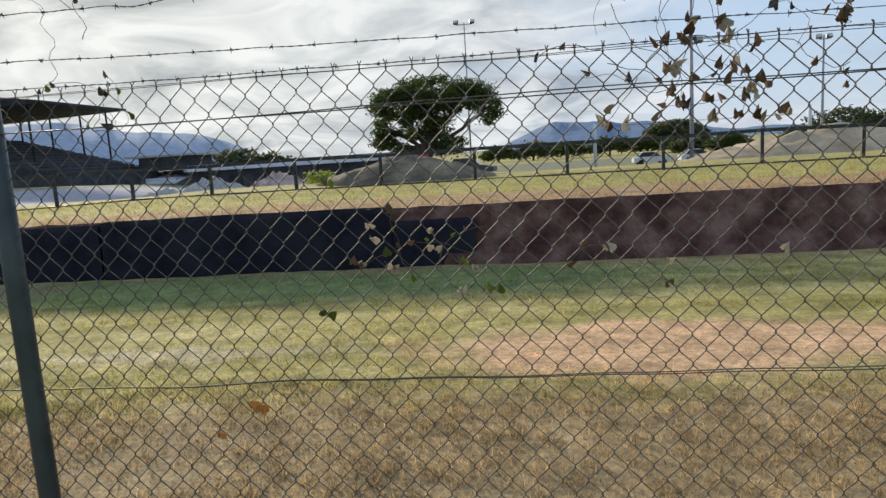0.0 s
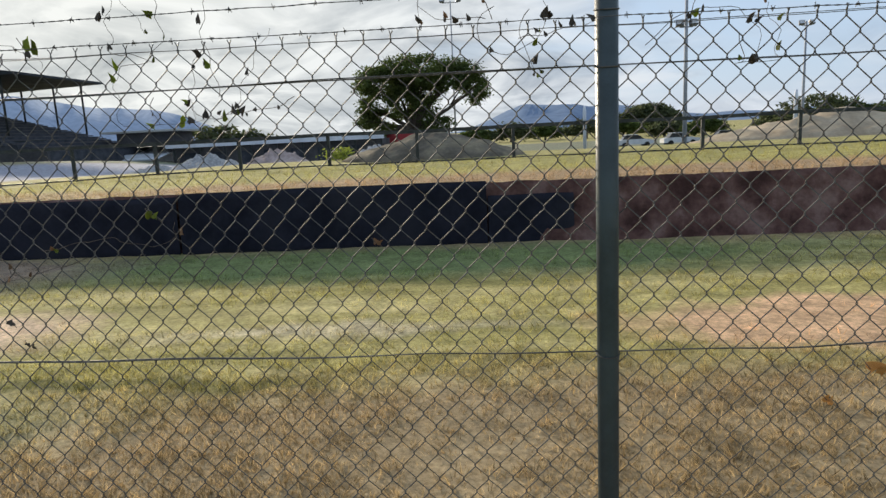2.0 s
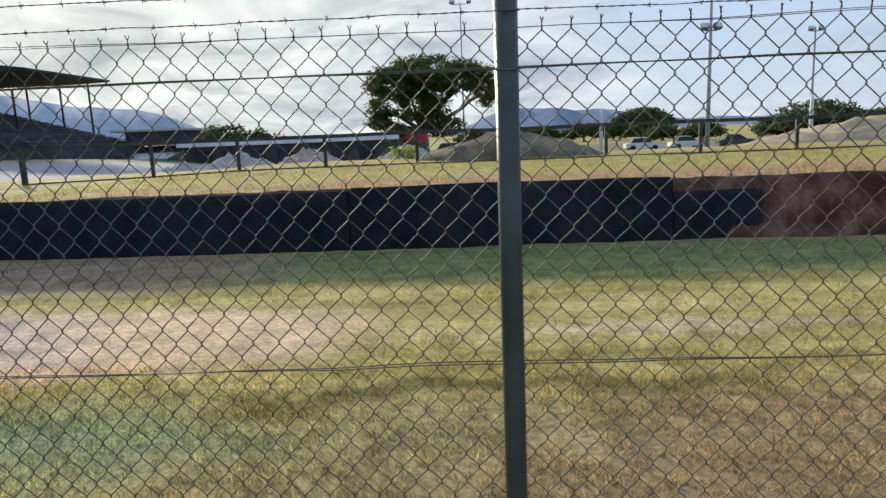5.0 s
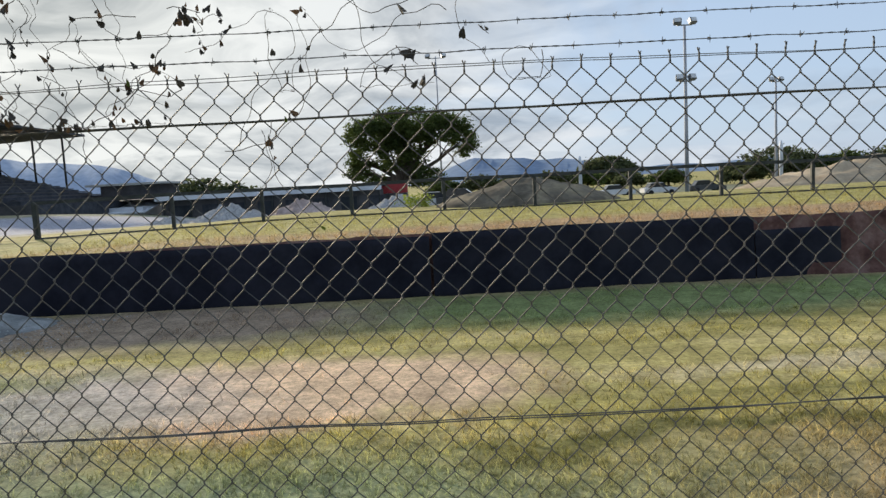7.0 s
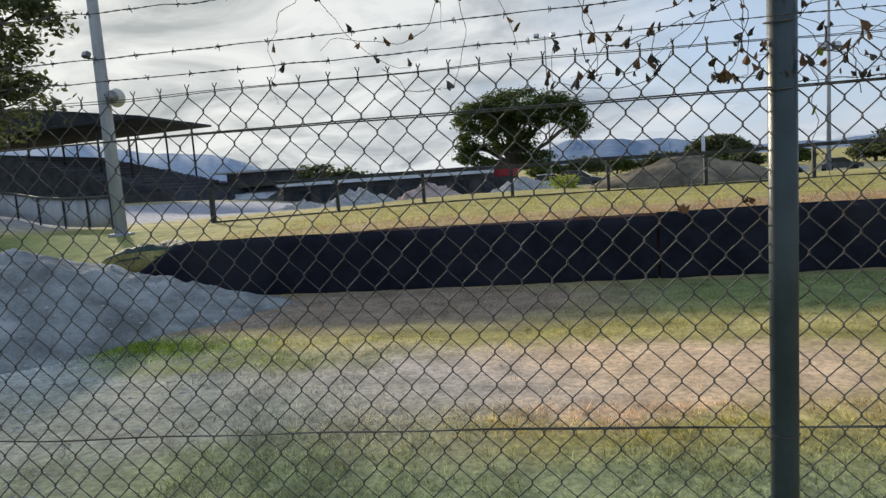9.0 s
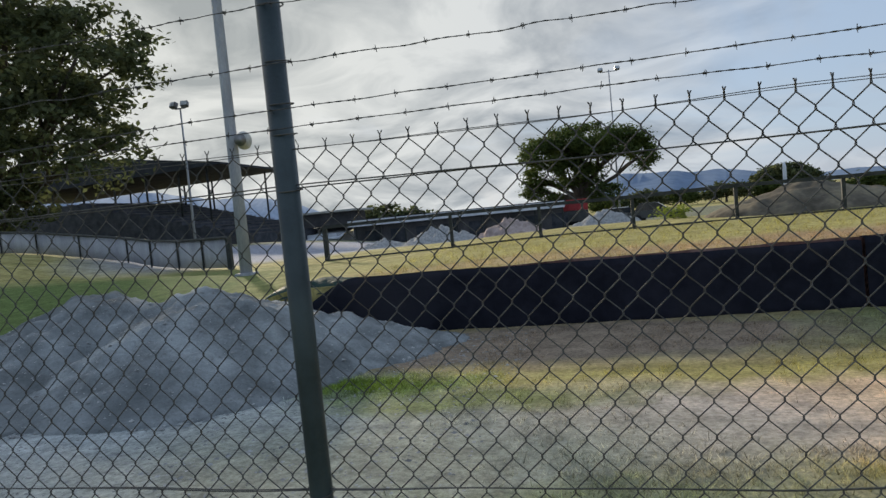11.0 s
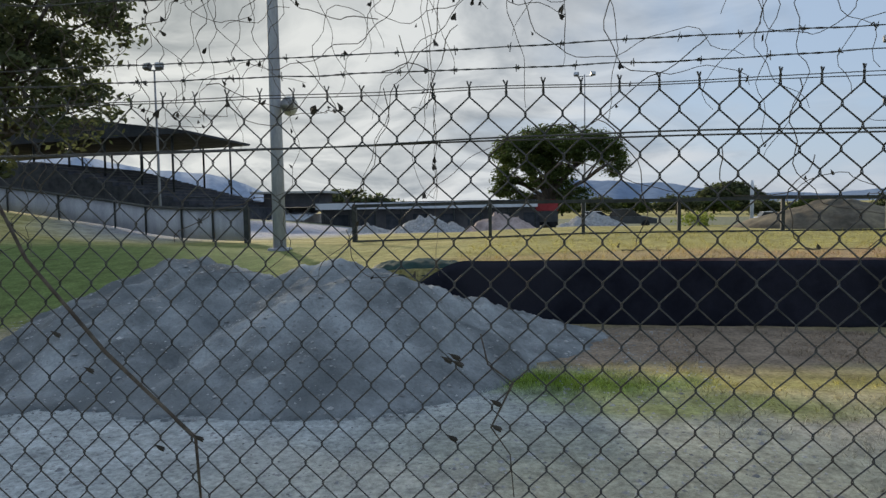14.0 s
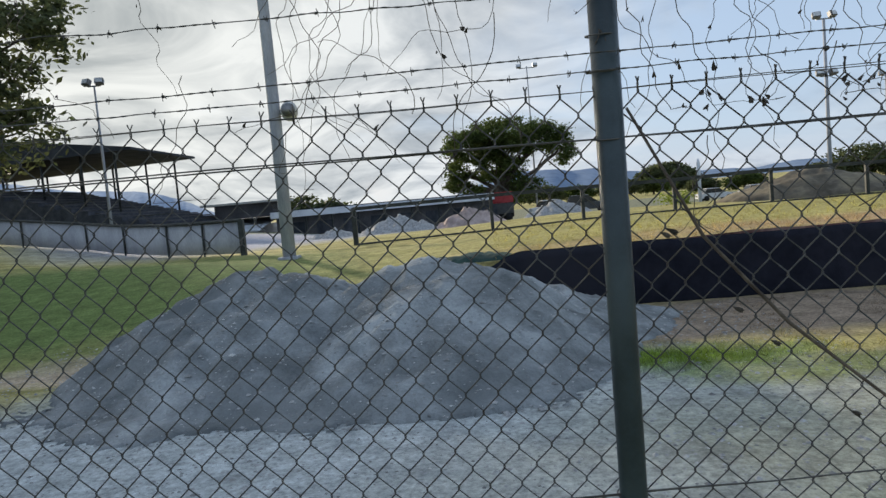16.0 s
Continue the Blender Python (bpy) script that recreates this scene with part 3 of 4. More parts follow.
def sag_line(z, amp, seed, droop=0.0, kink=0.0):
    """A wire along the fence; z is one height, or one at each post."""
    pts = []
    for i in range(0, 721):
        x = 3.0 - 18.0 * i / 720
        near = min(abs(x - p) for p in POSTS)
        bay = max(0.0, 1 - (abs(near - 1.5) / 1.5) ** 2)
        h = z
        if not isinstance(z, (int, float)):
            k = max(q for q in range(len(POSTS) - 1) if x <= POSTS[q] + 1e-6)
            u = (POSTS[k] - x) / (POSTS[k] - POSTS[k + 1])
            h = z[k] + (z[k + 1] - z[k]) * u
        pts.append(Vector((x, -0.006 + 0.01 * nz(x, 0, 1.0, seed), h - droop * bay + amp * nz(x, seed, 0.8, 1.0) + amp * 0.4 * nz(x, seed, 3.0, 2.0) + kink * nz(x, seed, 9.0, 5.0))))
    return pts


def twisted(name, base, radius, pitch, mat, parent):
    for s in (0, math.pi):
        pts = [p + Vector((0, math.cos(p.x / pitch + s) * radius * 1.1, math.sin(p.x / pitch + s) * radius * 1.1)) for p in base]
        v, f = tube(pts, radius, 4)
        mesh_ob(name, v, f, mat, parent, True)


def tension_wire(z, amp, seed, label):
    e = empty("tension_wire", 0, 0, z, label, "fence wire", "tension wires")
    base = [p - Vector((0, 0, z)) for p in sag_line(z, amp, seed)]
    for s in (0, 1):
        pts = [p + Vector((0, -0.003 * s, 0.013 * s * (0.25 + nz(p.x, 5 + s, 0.9, seed)))) for p in base]
        v, f = tube(pts, 0.0010 if z > 1.7 else 0.0018, 5)
        mesh_ob("strand", v, f, M_BARB, e, True)


tension_wire(1.662, 0.007, 1.0, "doubled tension wire laced through the upper mesh")
tension_wire(0.895, 0.016, 2.0, "slack doubled tension wire across the middle mesh")
tension_wire(1.762, 0.012, 4.0, "thin wire along the top of the mesh")
tension_wire(0.06, 0.01, 3.0, "tension wire along the foot of the mesh")


def barb_mesh():
    v, f = [], []
    for q in (0, 1):
        x = 0.005 * q - 0.0025
        ring = [(x + 0.002 * math.sin(a), 0.0036 * math.cos(a), 0.0036 * math.sin(a)) for a in [i * math.pi / 3 for i in range(7)]]
        ang = 0.9 + 1.4 * q
        ring = [(x, -0.010 * math.cos(ang), -0.010 * math.sin(ang))] + ring + [(x, 0.012 * math.cos(ang), 0.012 * math.sin(ang))]
        tube(ring, 0.0011, 4, v, f)
    me = bpy.data.meshes.new("barb")
    me.from_pydata([tuple(p) for p in v], [], f)
    me.materials.append(M_BARB)
    return me


BARB = barb_mesh()


def barbed_wire(heights, amp, droop, seed, kink):
    z = heights[0]
    e = empty("barbed_wire", 0, 0, z, "weathered two-strand barbed wire strung along the fence top", "barbed wire", "barbed wires")
    base = [p - Vector((0, 0.03, z)) for p in sag_line(heights, amp, seed, droop, kink)]
    twisted("strand", base, 0.00095, 0.009, M_BARB, e)
    rng = random.Random(int(seed * 10))
    i = rng.uniform(0, 4)
    while i < 719:
        p = base[int(i)].lerp(base[int(i) + 1], i - int(i))
        shared("barb", BARB, e, Matrix.Translation(p) @ pose(0, 0, 0, rng.uniform(0, 360), rng.uniform(-15, 15), 0) @ Matrix.Diagonal((0.8, 0.8, 0.8, 1)))
        i += rng.uniform(3.8, 5.0)


# heights at the posts
barbed_wire((1.765, 1.778, 1.794, 1.806, 1.811, 1.795, 1.815), 0.004, 0.003, 5.0, 0.003)
barbed_wire((1.800, 1.854, 1.860, 1.872, 1.857, 1.832, 1.848), 0.004, 0.006, 6.0, 0.003)
barbed_wire((1.980, 1.980, 1.980, 1.978, 1.968, 1.962, 2.020), 0.006, 0.008, 7.0, 0.009)
barbed_wire((2.105, 2.110, 2.110, 2.105, 2.110, 2.105, 2.140), 0.008, 0.006, 8.0, 0.009)


# ---- vines on the fence ----
def leaf_mesh(mat, seed):
    rng = random.Random(seed)
    out = [(0, 0), (0.35, -0.12), (0.52, 0.12), (0.46, 0.45), (0.25, 0.75), (0, 1.05), (-0.25, 0.75), (-0.46, 0.45), (-0.52, 0.12), (-0.35, -0.12)]
    curl = rng.uniform(0.25, 1.1)
    v = [(0, 0.4, -0.05)] + [(x * rng.uniform(.85, 1.1), y, curl * abs(x) ** 1.3 - 0.25 * curl * y * y + rng.uniform(-0.10, 0.10)) for x, y in out]
    f = [(0, 1 + i, 1 + (i + 1) % 10) for i in range(10)]
    n = len(v)
    v += [(x, y, z - 0.03) for x, y, z in v]
    f += [(n + a, n + c, n + b) for a, b, c in f]
    me = bpy.data.meshes.new("leaf")
    me.from_pydata(v, [], f)
    me.materials.append(mat)
    return me


LEAVES = {m.name: [leaf_mesh(m, s) for s in range(4)] for m in (M_LEAF_DRY, M_LEAF_GREEN, M_LEAF_DARK, M_LEAF_ORANGE, M_LEAF_PALE)}


def vine(x0, x1, z0, z1, stems, leaves, mats, seed, label, size=(0.018, 0.034), hang=0.0):
    """Thin stems that wander over the wires, with heart-shaped leaves on short stalks."""
    rng = random.Random(seed)
    e = empty("climbing_vine", (x0 + x1) / 2, -0.01, (z0 + z1) / 2, label, "vine", "vines on the fence")
    o = Vector(e.location)
    spots = []
    for s in range(stems):
        x, z = rng.uniform(x0, x1), (z1 if rng.random() < hang else rng.uniform(z0, z1))
        ang = rng.uniform(0, 6.28) if rng.random() > hang else -1.57 + rng.uniform(-0.5, 0.5)
        pts, bend = [], 0.0
        n = rng.randint(14, 34)
        for i in range(n):
            pts.append(Vector((x, -0.012 + 0.02 * math.sin(i * 1.3 + s), z)))
            bend = 0.7 * bend + rng.uniform(-0.22, 0.22)
            ang += bend - (0.10 * math.cos(ang) if hang else 0)
            x += 0.019 * math.cos(ang)
            z += 0.019 * math.sin(ang)
            x, z = min(max(x, x0 - .06), x1 + .06), min(max(z, z0 - .05), z1 + min(0.25, 0.02 + 0.5 * (z1 - z0)))
        v, f = tube([p - o for p in pts], [0.00105 * (1 - 0.5 * i / n) for i in range(n)], 4)
        mesh_ob("stem", v, f, M_STEM, e, True)
        spots += pts[2:]
    for i in range(leaves):
        p = rng.choice(spots)
        me = rng.choice(LEAVES[rng.choice(mats).name])
        sz = 0.85 * rng.uniform(*size)
        thin = rng.uniform(0.4, 1.0)
        q = p - o + Vector((rng.uniform(-.012, .012), rng.uniform(-.012, .004), rng.uniform(-.012, .008)))
        shared("leaf", me, e, Matrix.Translation(q) @ pose(0, 0, 0, rng.uniform(50, 130), rng.uniform(-40, 40), rng.uniform(120, 240)) @ Matrix.Diagonal((sz * thin, sz, sz, 1)))


DRY, GRN, DRK = M_LEAF_DRY, M_LEAF_GREEN, M_LEAF_DARK
vine(1.62, 2.25, 1.66, 2.05, 13, 76, [DRY, DRY, DRK], 1, "tangled vine with dry brown leaves on the top wires", (0.017, 0.039))
vine(1.78, 2.12, 1.62, 2.02, 9, 60, [DRY, DRY, M_LEAF_PALE], 27, "thick cluster of brown and bleached leaves on wires", (0.022, 0.044), 0.5)
vine(-0.42, 0.36, 1.70, 2.05, 13, 82, [DRK, DRK, DRY, GRN], 2, "thin vine with withered leaves beside a fence post", (0.012, 0.031))
vine(-1.25, -0.42, 1.62, 2.05, 10, 59, [DRK, GRN, DRK], 3, "sparse vine with green and grey leaves on wires", (0.012, 0.032))
vine(-2.1, -1.2, 1.70, 2.05, 7, 29, [GRN, DRK], 4, "sparse vine with a few green leaves on wires", (0.014, 0.037))
vine(-6.4, -5.3, 1.74, 2.08, 26, 190, [DRK, DRK, DRY], 5, "dense withered vine over the top barbed wires", (0.011, 0.031))
vine(-7.05, -6.3, 1.77, 2.10, 12, 52, [DRK, DRK, DRY], 21, "withered vine trailing from barbed wire into mesh", (0.011, 0.028), 0.4)
vine(-11.5, -10.75, 1.78, 2.08, 14, 38, [DRK], 22, "withered vine with many dark leaves on barbed wire", (0.007, 0.019), 0.3)
vine(-5.85, -5.1, 1.45, 1.75, 8, 22, [DRK, DRY, GRN], 6, "withered vine hanging into the mesh", (0.011, 0.025))
vine(-5.1, -4.1, 1.78, 2.02, 8, 11, [DRK], 7, "few bare vine stems on barbed wire", (0.012, 0.031))
vine(-11.0, -9.9, 1.50, 2.15, 30, 58, [DRK], 8, "bare tangled vine stems hanging from barbed wire", (0.007, 0.017), 0.7)
vine(-12.0, -11.0, 1.45, 2.15, 38, 55, [DRK], 9, "bare tangled vine stems with withered leaves by a post", (0.007, 0.017), 0.7)
vine(-12.75, -12.05, 1.70, 2.15, 17, 22, [DRK], 10, "bare vine stems draped over barbed wire", (0.007, 0.016), 0.6)
vine(1.1, 1.95, 1.06, 1.26, 5, 18, [DRY, GRN, DRY], 11, "dry leaves and seed stalks caught in the mesh", (0.014, 0.03))
vine(-1.9, -1.25, 1.10, 1.30, 3, 8, [DRY, GRN], 12, "dry leaves caught in the chain-link mesh", (0.014, 0.028))
vine(-11.95, -11.45, 1.76, 2.12, 16, 60, [DRK], 23, "bundle of dark withered leaves tied beside a post", (0.008, 0.020), 0.5)
vine(-13.2, -12.1, 1.66, 2.15, 16, 14, [DRK], 24, "long bare vine stems looping over the barbed wires", (0.007, 0.015), 0.8)
vine(-11.2, -10.2, 1.60, 2.15, 12, 20, [DRK], 25, "long bare vine stems trailing over barbed wire", (0.007, 0.015), 0.8)
vine(-5.95, -5.35, 1.72, 2.02, 12, 90, [DRK, DRK, DRY], 26, "tight knot of withered leaves beside a post", (0.010, 0.022), 0.3)


def caught_leaf(x, z, mat, size, seed, label):
    """A leaf or two on a broken bit of stalk, stuck in one mesh of the fence."""
    rng = random.Random(seed)
    e = empty("caught_leaf", x, -0.008, z, label, "leaf", "leaves caught in the fence")
    v, f = tube([(-0.6 * size, 0, 0.9 * size), (-0.1 * size, -0.004, 0.2 * size), (0.5 * size, 0.003, -0.1 * size), (1.1 * size, 0, -0.7 * size)], [0.0012, 0.0013, 0.0011, 0.0007], 4)
    mesh_ob("stalk", v, f, M_STEM, e, True)
    for k in range(2):
        sz = size * rng.uniform(0.7, 1.1)
        shared("leaf", LEAVES[mat.name][rng.randint(0, 3)], e, Matrix.Translation((k * 0.6 * size, -0.004, -0.2 * k * size)) @ pose(0, 0, 0, rng.uniform(60, 120), rng.uniform(-50, 50), rng.uniform(100, 260)) @ Matrix.Diagonal((sz, sz, sz, 1)))


for k, (x, z, mat, size) in enumerate([
        (0.97, 1.465, GRN, 0.024), (1.34, 1.23, GRN, 0.022), (0.94, 1.095, GRN, 0.030), (1.42, 1.15, GRN, 0.026), (-1.555, 1.79, GRN, 0.032), (-1.90, 1.345, GRN, 0.028), (-1.26, 1.32, GRN, 0.026)]):
    caught_leaf(x, z, mat, size, 100 + k, "yellow-green leaf caught in the wire mesh")
for k, (x, z, mat, size) in enumerate([
        (1.09, 1.34, M_LEAF_PALE, 0.018), (1.055, 1.235, M_LEAF_PALE, 0.022), (1.25, 1.32, M_LEAF_PALE, 0.018), (1.33, 1.15, M_LEAF_PALE, 0.022), (-1.81, 1.225, DRY, 0.022), (-1.83, 1.13, DRY, 0.018),
        (-1.73, 1.02, DRK, 0.018), (-1.68, 0.952, DRK, 0.020), (-6.19, 1.405, DRY, 0.018), (-6.05, 1.42, DRY, 0.018), (-0.63, 1.22, DRY, 0.018), (-4.81, 1.797, DRK, 0.030), (-4.62, 1.85, DRK, 0.014)]):
    caught_leaf(x, z, mat, size, 120 + k, "dry brown leaf stuck on the fence wires")
for k, (x, z) in enumerate([(1.10, 1.30), (1.26, 1.27), (1.14, 1.22), (1.37, 1.21), (1.40, 1.14), (1.72, 1.25), (1.88, 1.21), (2.17, 1.23)]):
    caught_leaf(x, z, M_LEAF_PALE, 0.020 + 0.003 * (k % 3), 160 + k, "pale bleached seed stalk caught in the mesh")
for k, (x, z, size) in enumerate([(0.70, 0.82, 0.040), (0.59, 0.735, 0.024), (-1.93, 1.137, 0.020)]):
    caught_leaf(x, z, M_LEAF_ORANGE, size, 140 + k, "curled orange leaf caught in the mesh")


def branch_in_mesh(pts, label, thick=1.0):
    """A dead stick woven through the mesh."""
    e = empty("dead_branch", *pts[0], label, "branch")
    o = Vector(pts[0])
    v, f = tube([Vector(p) - o for p in pts], [thick * r for r in (0.003, 0.0038, 0.0042, 0.0036, 0.0026, 0.0020)][:len(pts)], 6)
    mesh_ob("stem", v, f, M_STEM, e, True)
    rng = random.Random(3)
    for p in pts[1:4]:
        for _ in range(2):
            q = Vector(p) - o + Vector((rng.uniform(-.1, .02), -0.008, rng.uniform(-.05, .05)))
            shared("leaf", LEAVES[DRK.name][1], e, Matrix.Translation(q) @ pose(0, 0, 0, 90, 60, 180) @ Matrix.Diagonal((0.010, 0.024, 0.012, 1)))


branch_in_mesh([(-11.97, -0.012, 1.72), (-11.83, -0.016, 1.44), (-11.66, -0.012, 1.24), (-11.46, -0.016, 1.06), (-11.455, -0.012, 0.90)], "dead vine branch woven diagonally through the mesh")
branch_in_mesh([(-10.856, -0.012, 1.287), (-10.842, -0.016, 1.227), (-10.793, -0.012, 1.189), (-10.837, -0.016, 1.100), (-10.800, -0.012, 1.045), (-10.793, -0.016, 0.960)], "short crooked dead stem standing in the mesh", 0.55)


# ---- rail fence beyond the bank ----
RAIL_Y = 15.72
RAIL_X = [-15.35, -11.74, -9.37, -7.02, -4.57, -2.18, 0.36, 2.77, 5.2, 7.61, 10.0, 12.4, 14.8, 17.2, 19.6, 22.0, 24.4, 26.8]


def rail_fence():
    e = empty("rail_fence", RAIL_X[0], RAIL_Y, 0.6, "dark painted two-rail metal fence along the bank", "fence")
    o = Vector(e.location)

    def zt(x):
        return 1.60 + 0.02 * math.sin(x) - 0.03 * sstep(-9, -15, x)

    def zb(x):
        return 0.80 - 0.17 * sstep(-8, -15, x)
    for i, x in enumerate(RAIL_X):
        w = 0.06 if i == 0 else 0.042
        bm = box_bm(x - w - o.x, x + w - o.x, -w, w, plateau(x, RAIL_Y) - 0.2 - o.z, zt(x) + 0.03 - o.z, 0.008)
        part("post", bm, M_RAIL, e)
    for a, b in zip(RAIL_X, RAIL_X[1:]):
        for fz, hh in ((zt, 0.045), (zb, 0.022)):
            v = []
            for x in (a, b):
                z = fz(x)
                v += [(x - o.x, dy - 0.055, z + dz - o.z) for dy, dz in ((-0.02, -hh), (0.02, -hh), (0.02, hh), (-0.02, hh))]
            f = [(0, 1, 5, 4), (1, 2, 6, 5), (2, 3, 7, 6), (3, 0, 4, 7), (3, 2, 1, 0), (4, 5, 6, 7)]
            mesh_ob("rail", v, f, M_RAIL, e)


rail_fence()


def cloth_fence():
    """Low fence by the stand: dark frame with grey shade cloth, bending away to the left."""
    line = [(-18.4, 15.8), (-21.2, 17.4), (-25.4, 20.4), (-31.0, 22.0), (-38.0, 23.5)]
    e = empty("cloth_fence", line[0][0], line[0][1], 0.6, "low dark-framed fence covered with grey shade cloth", "fence")
    o = Vector(e.location)
    for i, (a, b) in enumerate(zip(line, line[1:])):
        n = max(2, round(math.hypot(b[0] - a[0], b[1] - a[1]) / 2.6))
        P = []
        for k in range(n + 1):
            x, y = a[0] + (b[0] - a[0]) * k / n, a[1] + (b[1] - a[1]) * k / n
            g = ground_z(x, y)
            P.append(Vector((x, y, g)))
        for k in range(n + (i == len(line) - 2)):
            p = P[k] - o
            w = 0.07 if (i == 0 and k == 0) else 0.022
            part("post", box_bm(p.x - w, p.x + w, p.y - w, p.y + w, p.z - 0.2, p.z + 0.97, 0.006), M_RAIL, e)
        for k in range(n):
            p, q = P[k] - o, P[k + 1] - o
            d = (q - p).normalized()
            s = Vector((d.y, -d.x, 0)) * 0.05
            v, f = [], []
            m = 10
            for j in range(m + 1):
                c = p.lerp(q, j / m)
                wave = 0.02 * math.sin(j * 1.7 + k)
                for z in (0.05, 0.45, 0.93):
                    v.append(c + s * (1 + wave * 10 * (z == 0.45)) + Vector((0, 0, z)))
            for j in range(m):
                for r in (0, 1):
                    f.append((j * 3 + r, j * 3 + 3 + r, j * 3 + 4 + r, j * 3 + 1 + r))
            ob = mesh_ob("cloth", v, f, M_CLOTH, e, True)
            sol = ob.modifiers.new("thick", "SOLIDIFY")
            sol.thickness = 0.01
            v, f = tube([p + Vector((0, 0, 0.95)), q + Vector((0, 0, 0.95))], 0.045, 8)
            mesh_ob("rail", v, f, M_RAIL, e)


cloth_fence()


# ---- poles and lamps ----
def light_pole():
    x, y = -16.42, 13.1
    g = ground_z(x, y)
    e = empty("light_pole", x, y, g, "tall pale concrete light pole with a round loudspeaker", "pole")
    v, f = tube([(0, 0, -0.3), (0, 0, 3.0), (0.0, 0, 7.0), (0, 0, 11.0)], [0.15, 0.135, 0.115, 0.095], 18)
    mesh_ob("shaft", v, f, M_POLE, e, True)
    part("footing", box_bm(-0.22, 0.22, -0.22, 0.22, -0.2, 0.05, 0.02), M_POLE, e)
    z = 3.83 - g
    bm = bmesh.new()
    bmesh.ops.create_uvsphere(bm, u_segments=20, v_segments=12, radius=0.21, matrix=Matrix.Translation((0.35, -0.06, z)) @ Matrix.Diagonal((0.9, 1, 1.05, 1)))
    horn = part("loudspeaker", bm, M_HORN, e, "round off-white loudspeaker", True)
    v, f = tube([(0.38, -0.23, z), (0.39, -0.31, z - 0.01)], [0.12, 0.15], 16)
    mesh_ob("grille", v, f, M_STEEL, horn, True)
    part("bracket", box_bm(0.08, 0.24, -0.04, 0.04, z - 0.05, z + 0.05, 0.008), M_STEEL, e)


light_pole()


def flood_mast(x, y, top, r, arms, label):
    """A mast with cross arms, each carrying a pair of floodlight heads."""
    g = ground_z(x, y)
    e = empty("floodlight_mast", x, y, g, label, "floodlight", "floodlight masts")
    v, f = tube([(0, 0, -0.3), (0, 0, (top - g) * 0.5), (0, 0, top - g)], [r, r * 0.8, r * 0.55], 10)
    mesh_ob("shaft", v, f, M_POLE, e, True)
    for z, w in arms:
        zz = z - g
        part("cross_arm", box_bm(-w, w, -0.04, 0.04, zz - 0.04, zz + 0.04), M_STEEL, e)
        for s in (-1, 1):
            bm = box_bm(-0.28, 0.28, -0.18, 0.18, -0.22, 0.22, 0.04)
            bmesh.ops.transform(bm, matrix=pose(s * w, -0.1, zz + 0.26, -25, 0, s * 15), verts=bm.verts)
            head = part("lamp_head", bm, M_STEEL, e)
            bm = box_bm(-0.22, 0.22, -0.20, -0.185, -0.17, 0.17)
            bmesh.ops.transform(bm, matrix=pose(s * w, -0.1, zz + 0.26, -25, 0, s * 15), verts=bm.verts)
            part("lens", bm, M_LENS, head)


flood_mast(-36.9, 42.7, 11.4, 0.11, [(11.4, 0.45)], "slim mast with two floodlights above the stand")
flood_mast(13.8, 47.0, 12.0, 0.16, [(12.0, 0.55), (8.0, 0.45)], "tall floodlight mast with two pairs of lamps")
flood_mast(32.6, 70.5, 11.0, 0.17, [(10.6, 0.5)], "tall grey floodlight mast behind the bank")
flood_mast(-4.1, 78.0, 16.6, 0.12, [(16.4, 0.95)], "slim lamp mast behind the spreading tree")


def marker_post(x, y, h):
    g = ground_z(x, y)
    v, f = tube([(0, 0, -0.2), (0, 0, h * 0.9), (0, 0, h)], [0.16, 0.15, 0.08], 10)
    ob = mesh_ob("marker_post", v, f, M_WHITE, None, True)
    ob.location = (x, y, g)
    tagged(ob, "short white post standing in far grass", "post")


marker_post(8.3, 58.0, 4.0)
marker_post(25.0, 55.0, 4.2)


# ---- heaps behind the rail fence ----
def mound(name, cx, cy, rx, ry, h, mat, seed, label, rough=0.12):
    v, f = [], []
    n = 44
    for j in range(n + 1):
        for i in range(n + 1):
            x, y = cx + rx * (2 * i / n - 1), cy + ry * (2 * j / n - 1)
            d = math.hypot((x - cx) / rx, (y - cy) / ry)
            k = max(0.0, 1 - d)
            z = h * (k ** 0.8) * (1 + rough * nz(x, y, 2.5 / rx * 2, seed)) + rough * h * 0.8 * nz(x, y, 5.0 / rx * 2, seed + 1) * min(1, 4 * k)
            v.append((x - cx, y - cy, ground_z(x, y) - ground_z(cx, cy) + (z if k > 0.01 else -0.12)))
    for j in range(n):
        for i in range(n):
            a = j * (n + 1) + i
            f.append((a, a + 1, a + n + 2, a + n + 1))
    ob = mesh_ob(name, v, f, mat, None, True)
    ob.location = (cx, cy, ground_z(cx, cy))
    tagged(ob, label, "heap")


mound("soil_mound", -2.0, 18.6, 2.9, 1.9, 0.84, M_SOIL, 1.0, "brown soil mound behind the rail fence", 0.10)
mound("sand_bank", 14.5, 27.0, 6.5, 3.0, 1.15, M_SAND, 2.0, "long pale sandy bank behind the rail fence", 0.2)
mound("sand_bank", 24.0, 27.5, 8.0, 3.0, 1.35, M_SOIL, 3.0, "long brown earth bank in the distance", 0.2)
mound("rubble_mound", -16.3, 35.0, 2.6, 1.8, 1.05, M_STONE, 4.0, "pile of grey broken stone rubble", 0.35)
mound("rubble_mound", -12.3, 35.0, 2.2, 1.6, 1.15, M_PINK, 5.0, "pile of pinkish broken rubble", 0.25)
mound("rubble_mound", -20.3, 37.0, 2.0, 1.6, 0.6, M_STONE, 6.0, "low pile of grey rubble", 0.35)

mound("rubble_mound", -7.0, 38.0, 2.3, 1.6, 1.05, M_STONE, 7.0, "pile of grey broken stone near the spreading tree", 0.3)


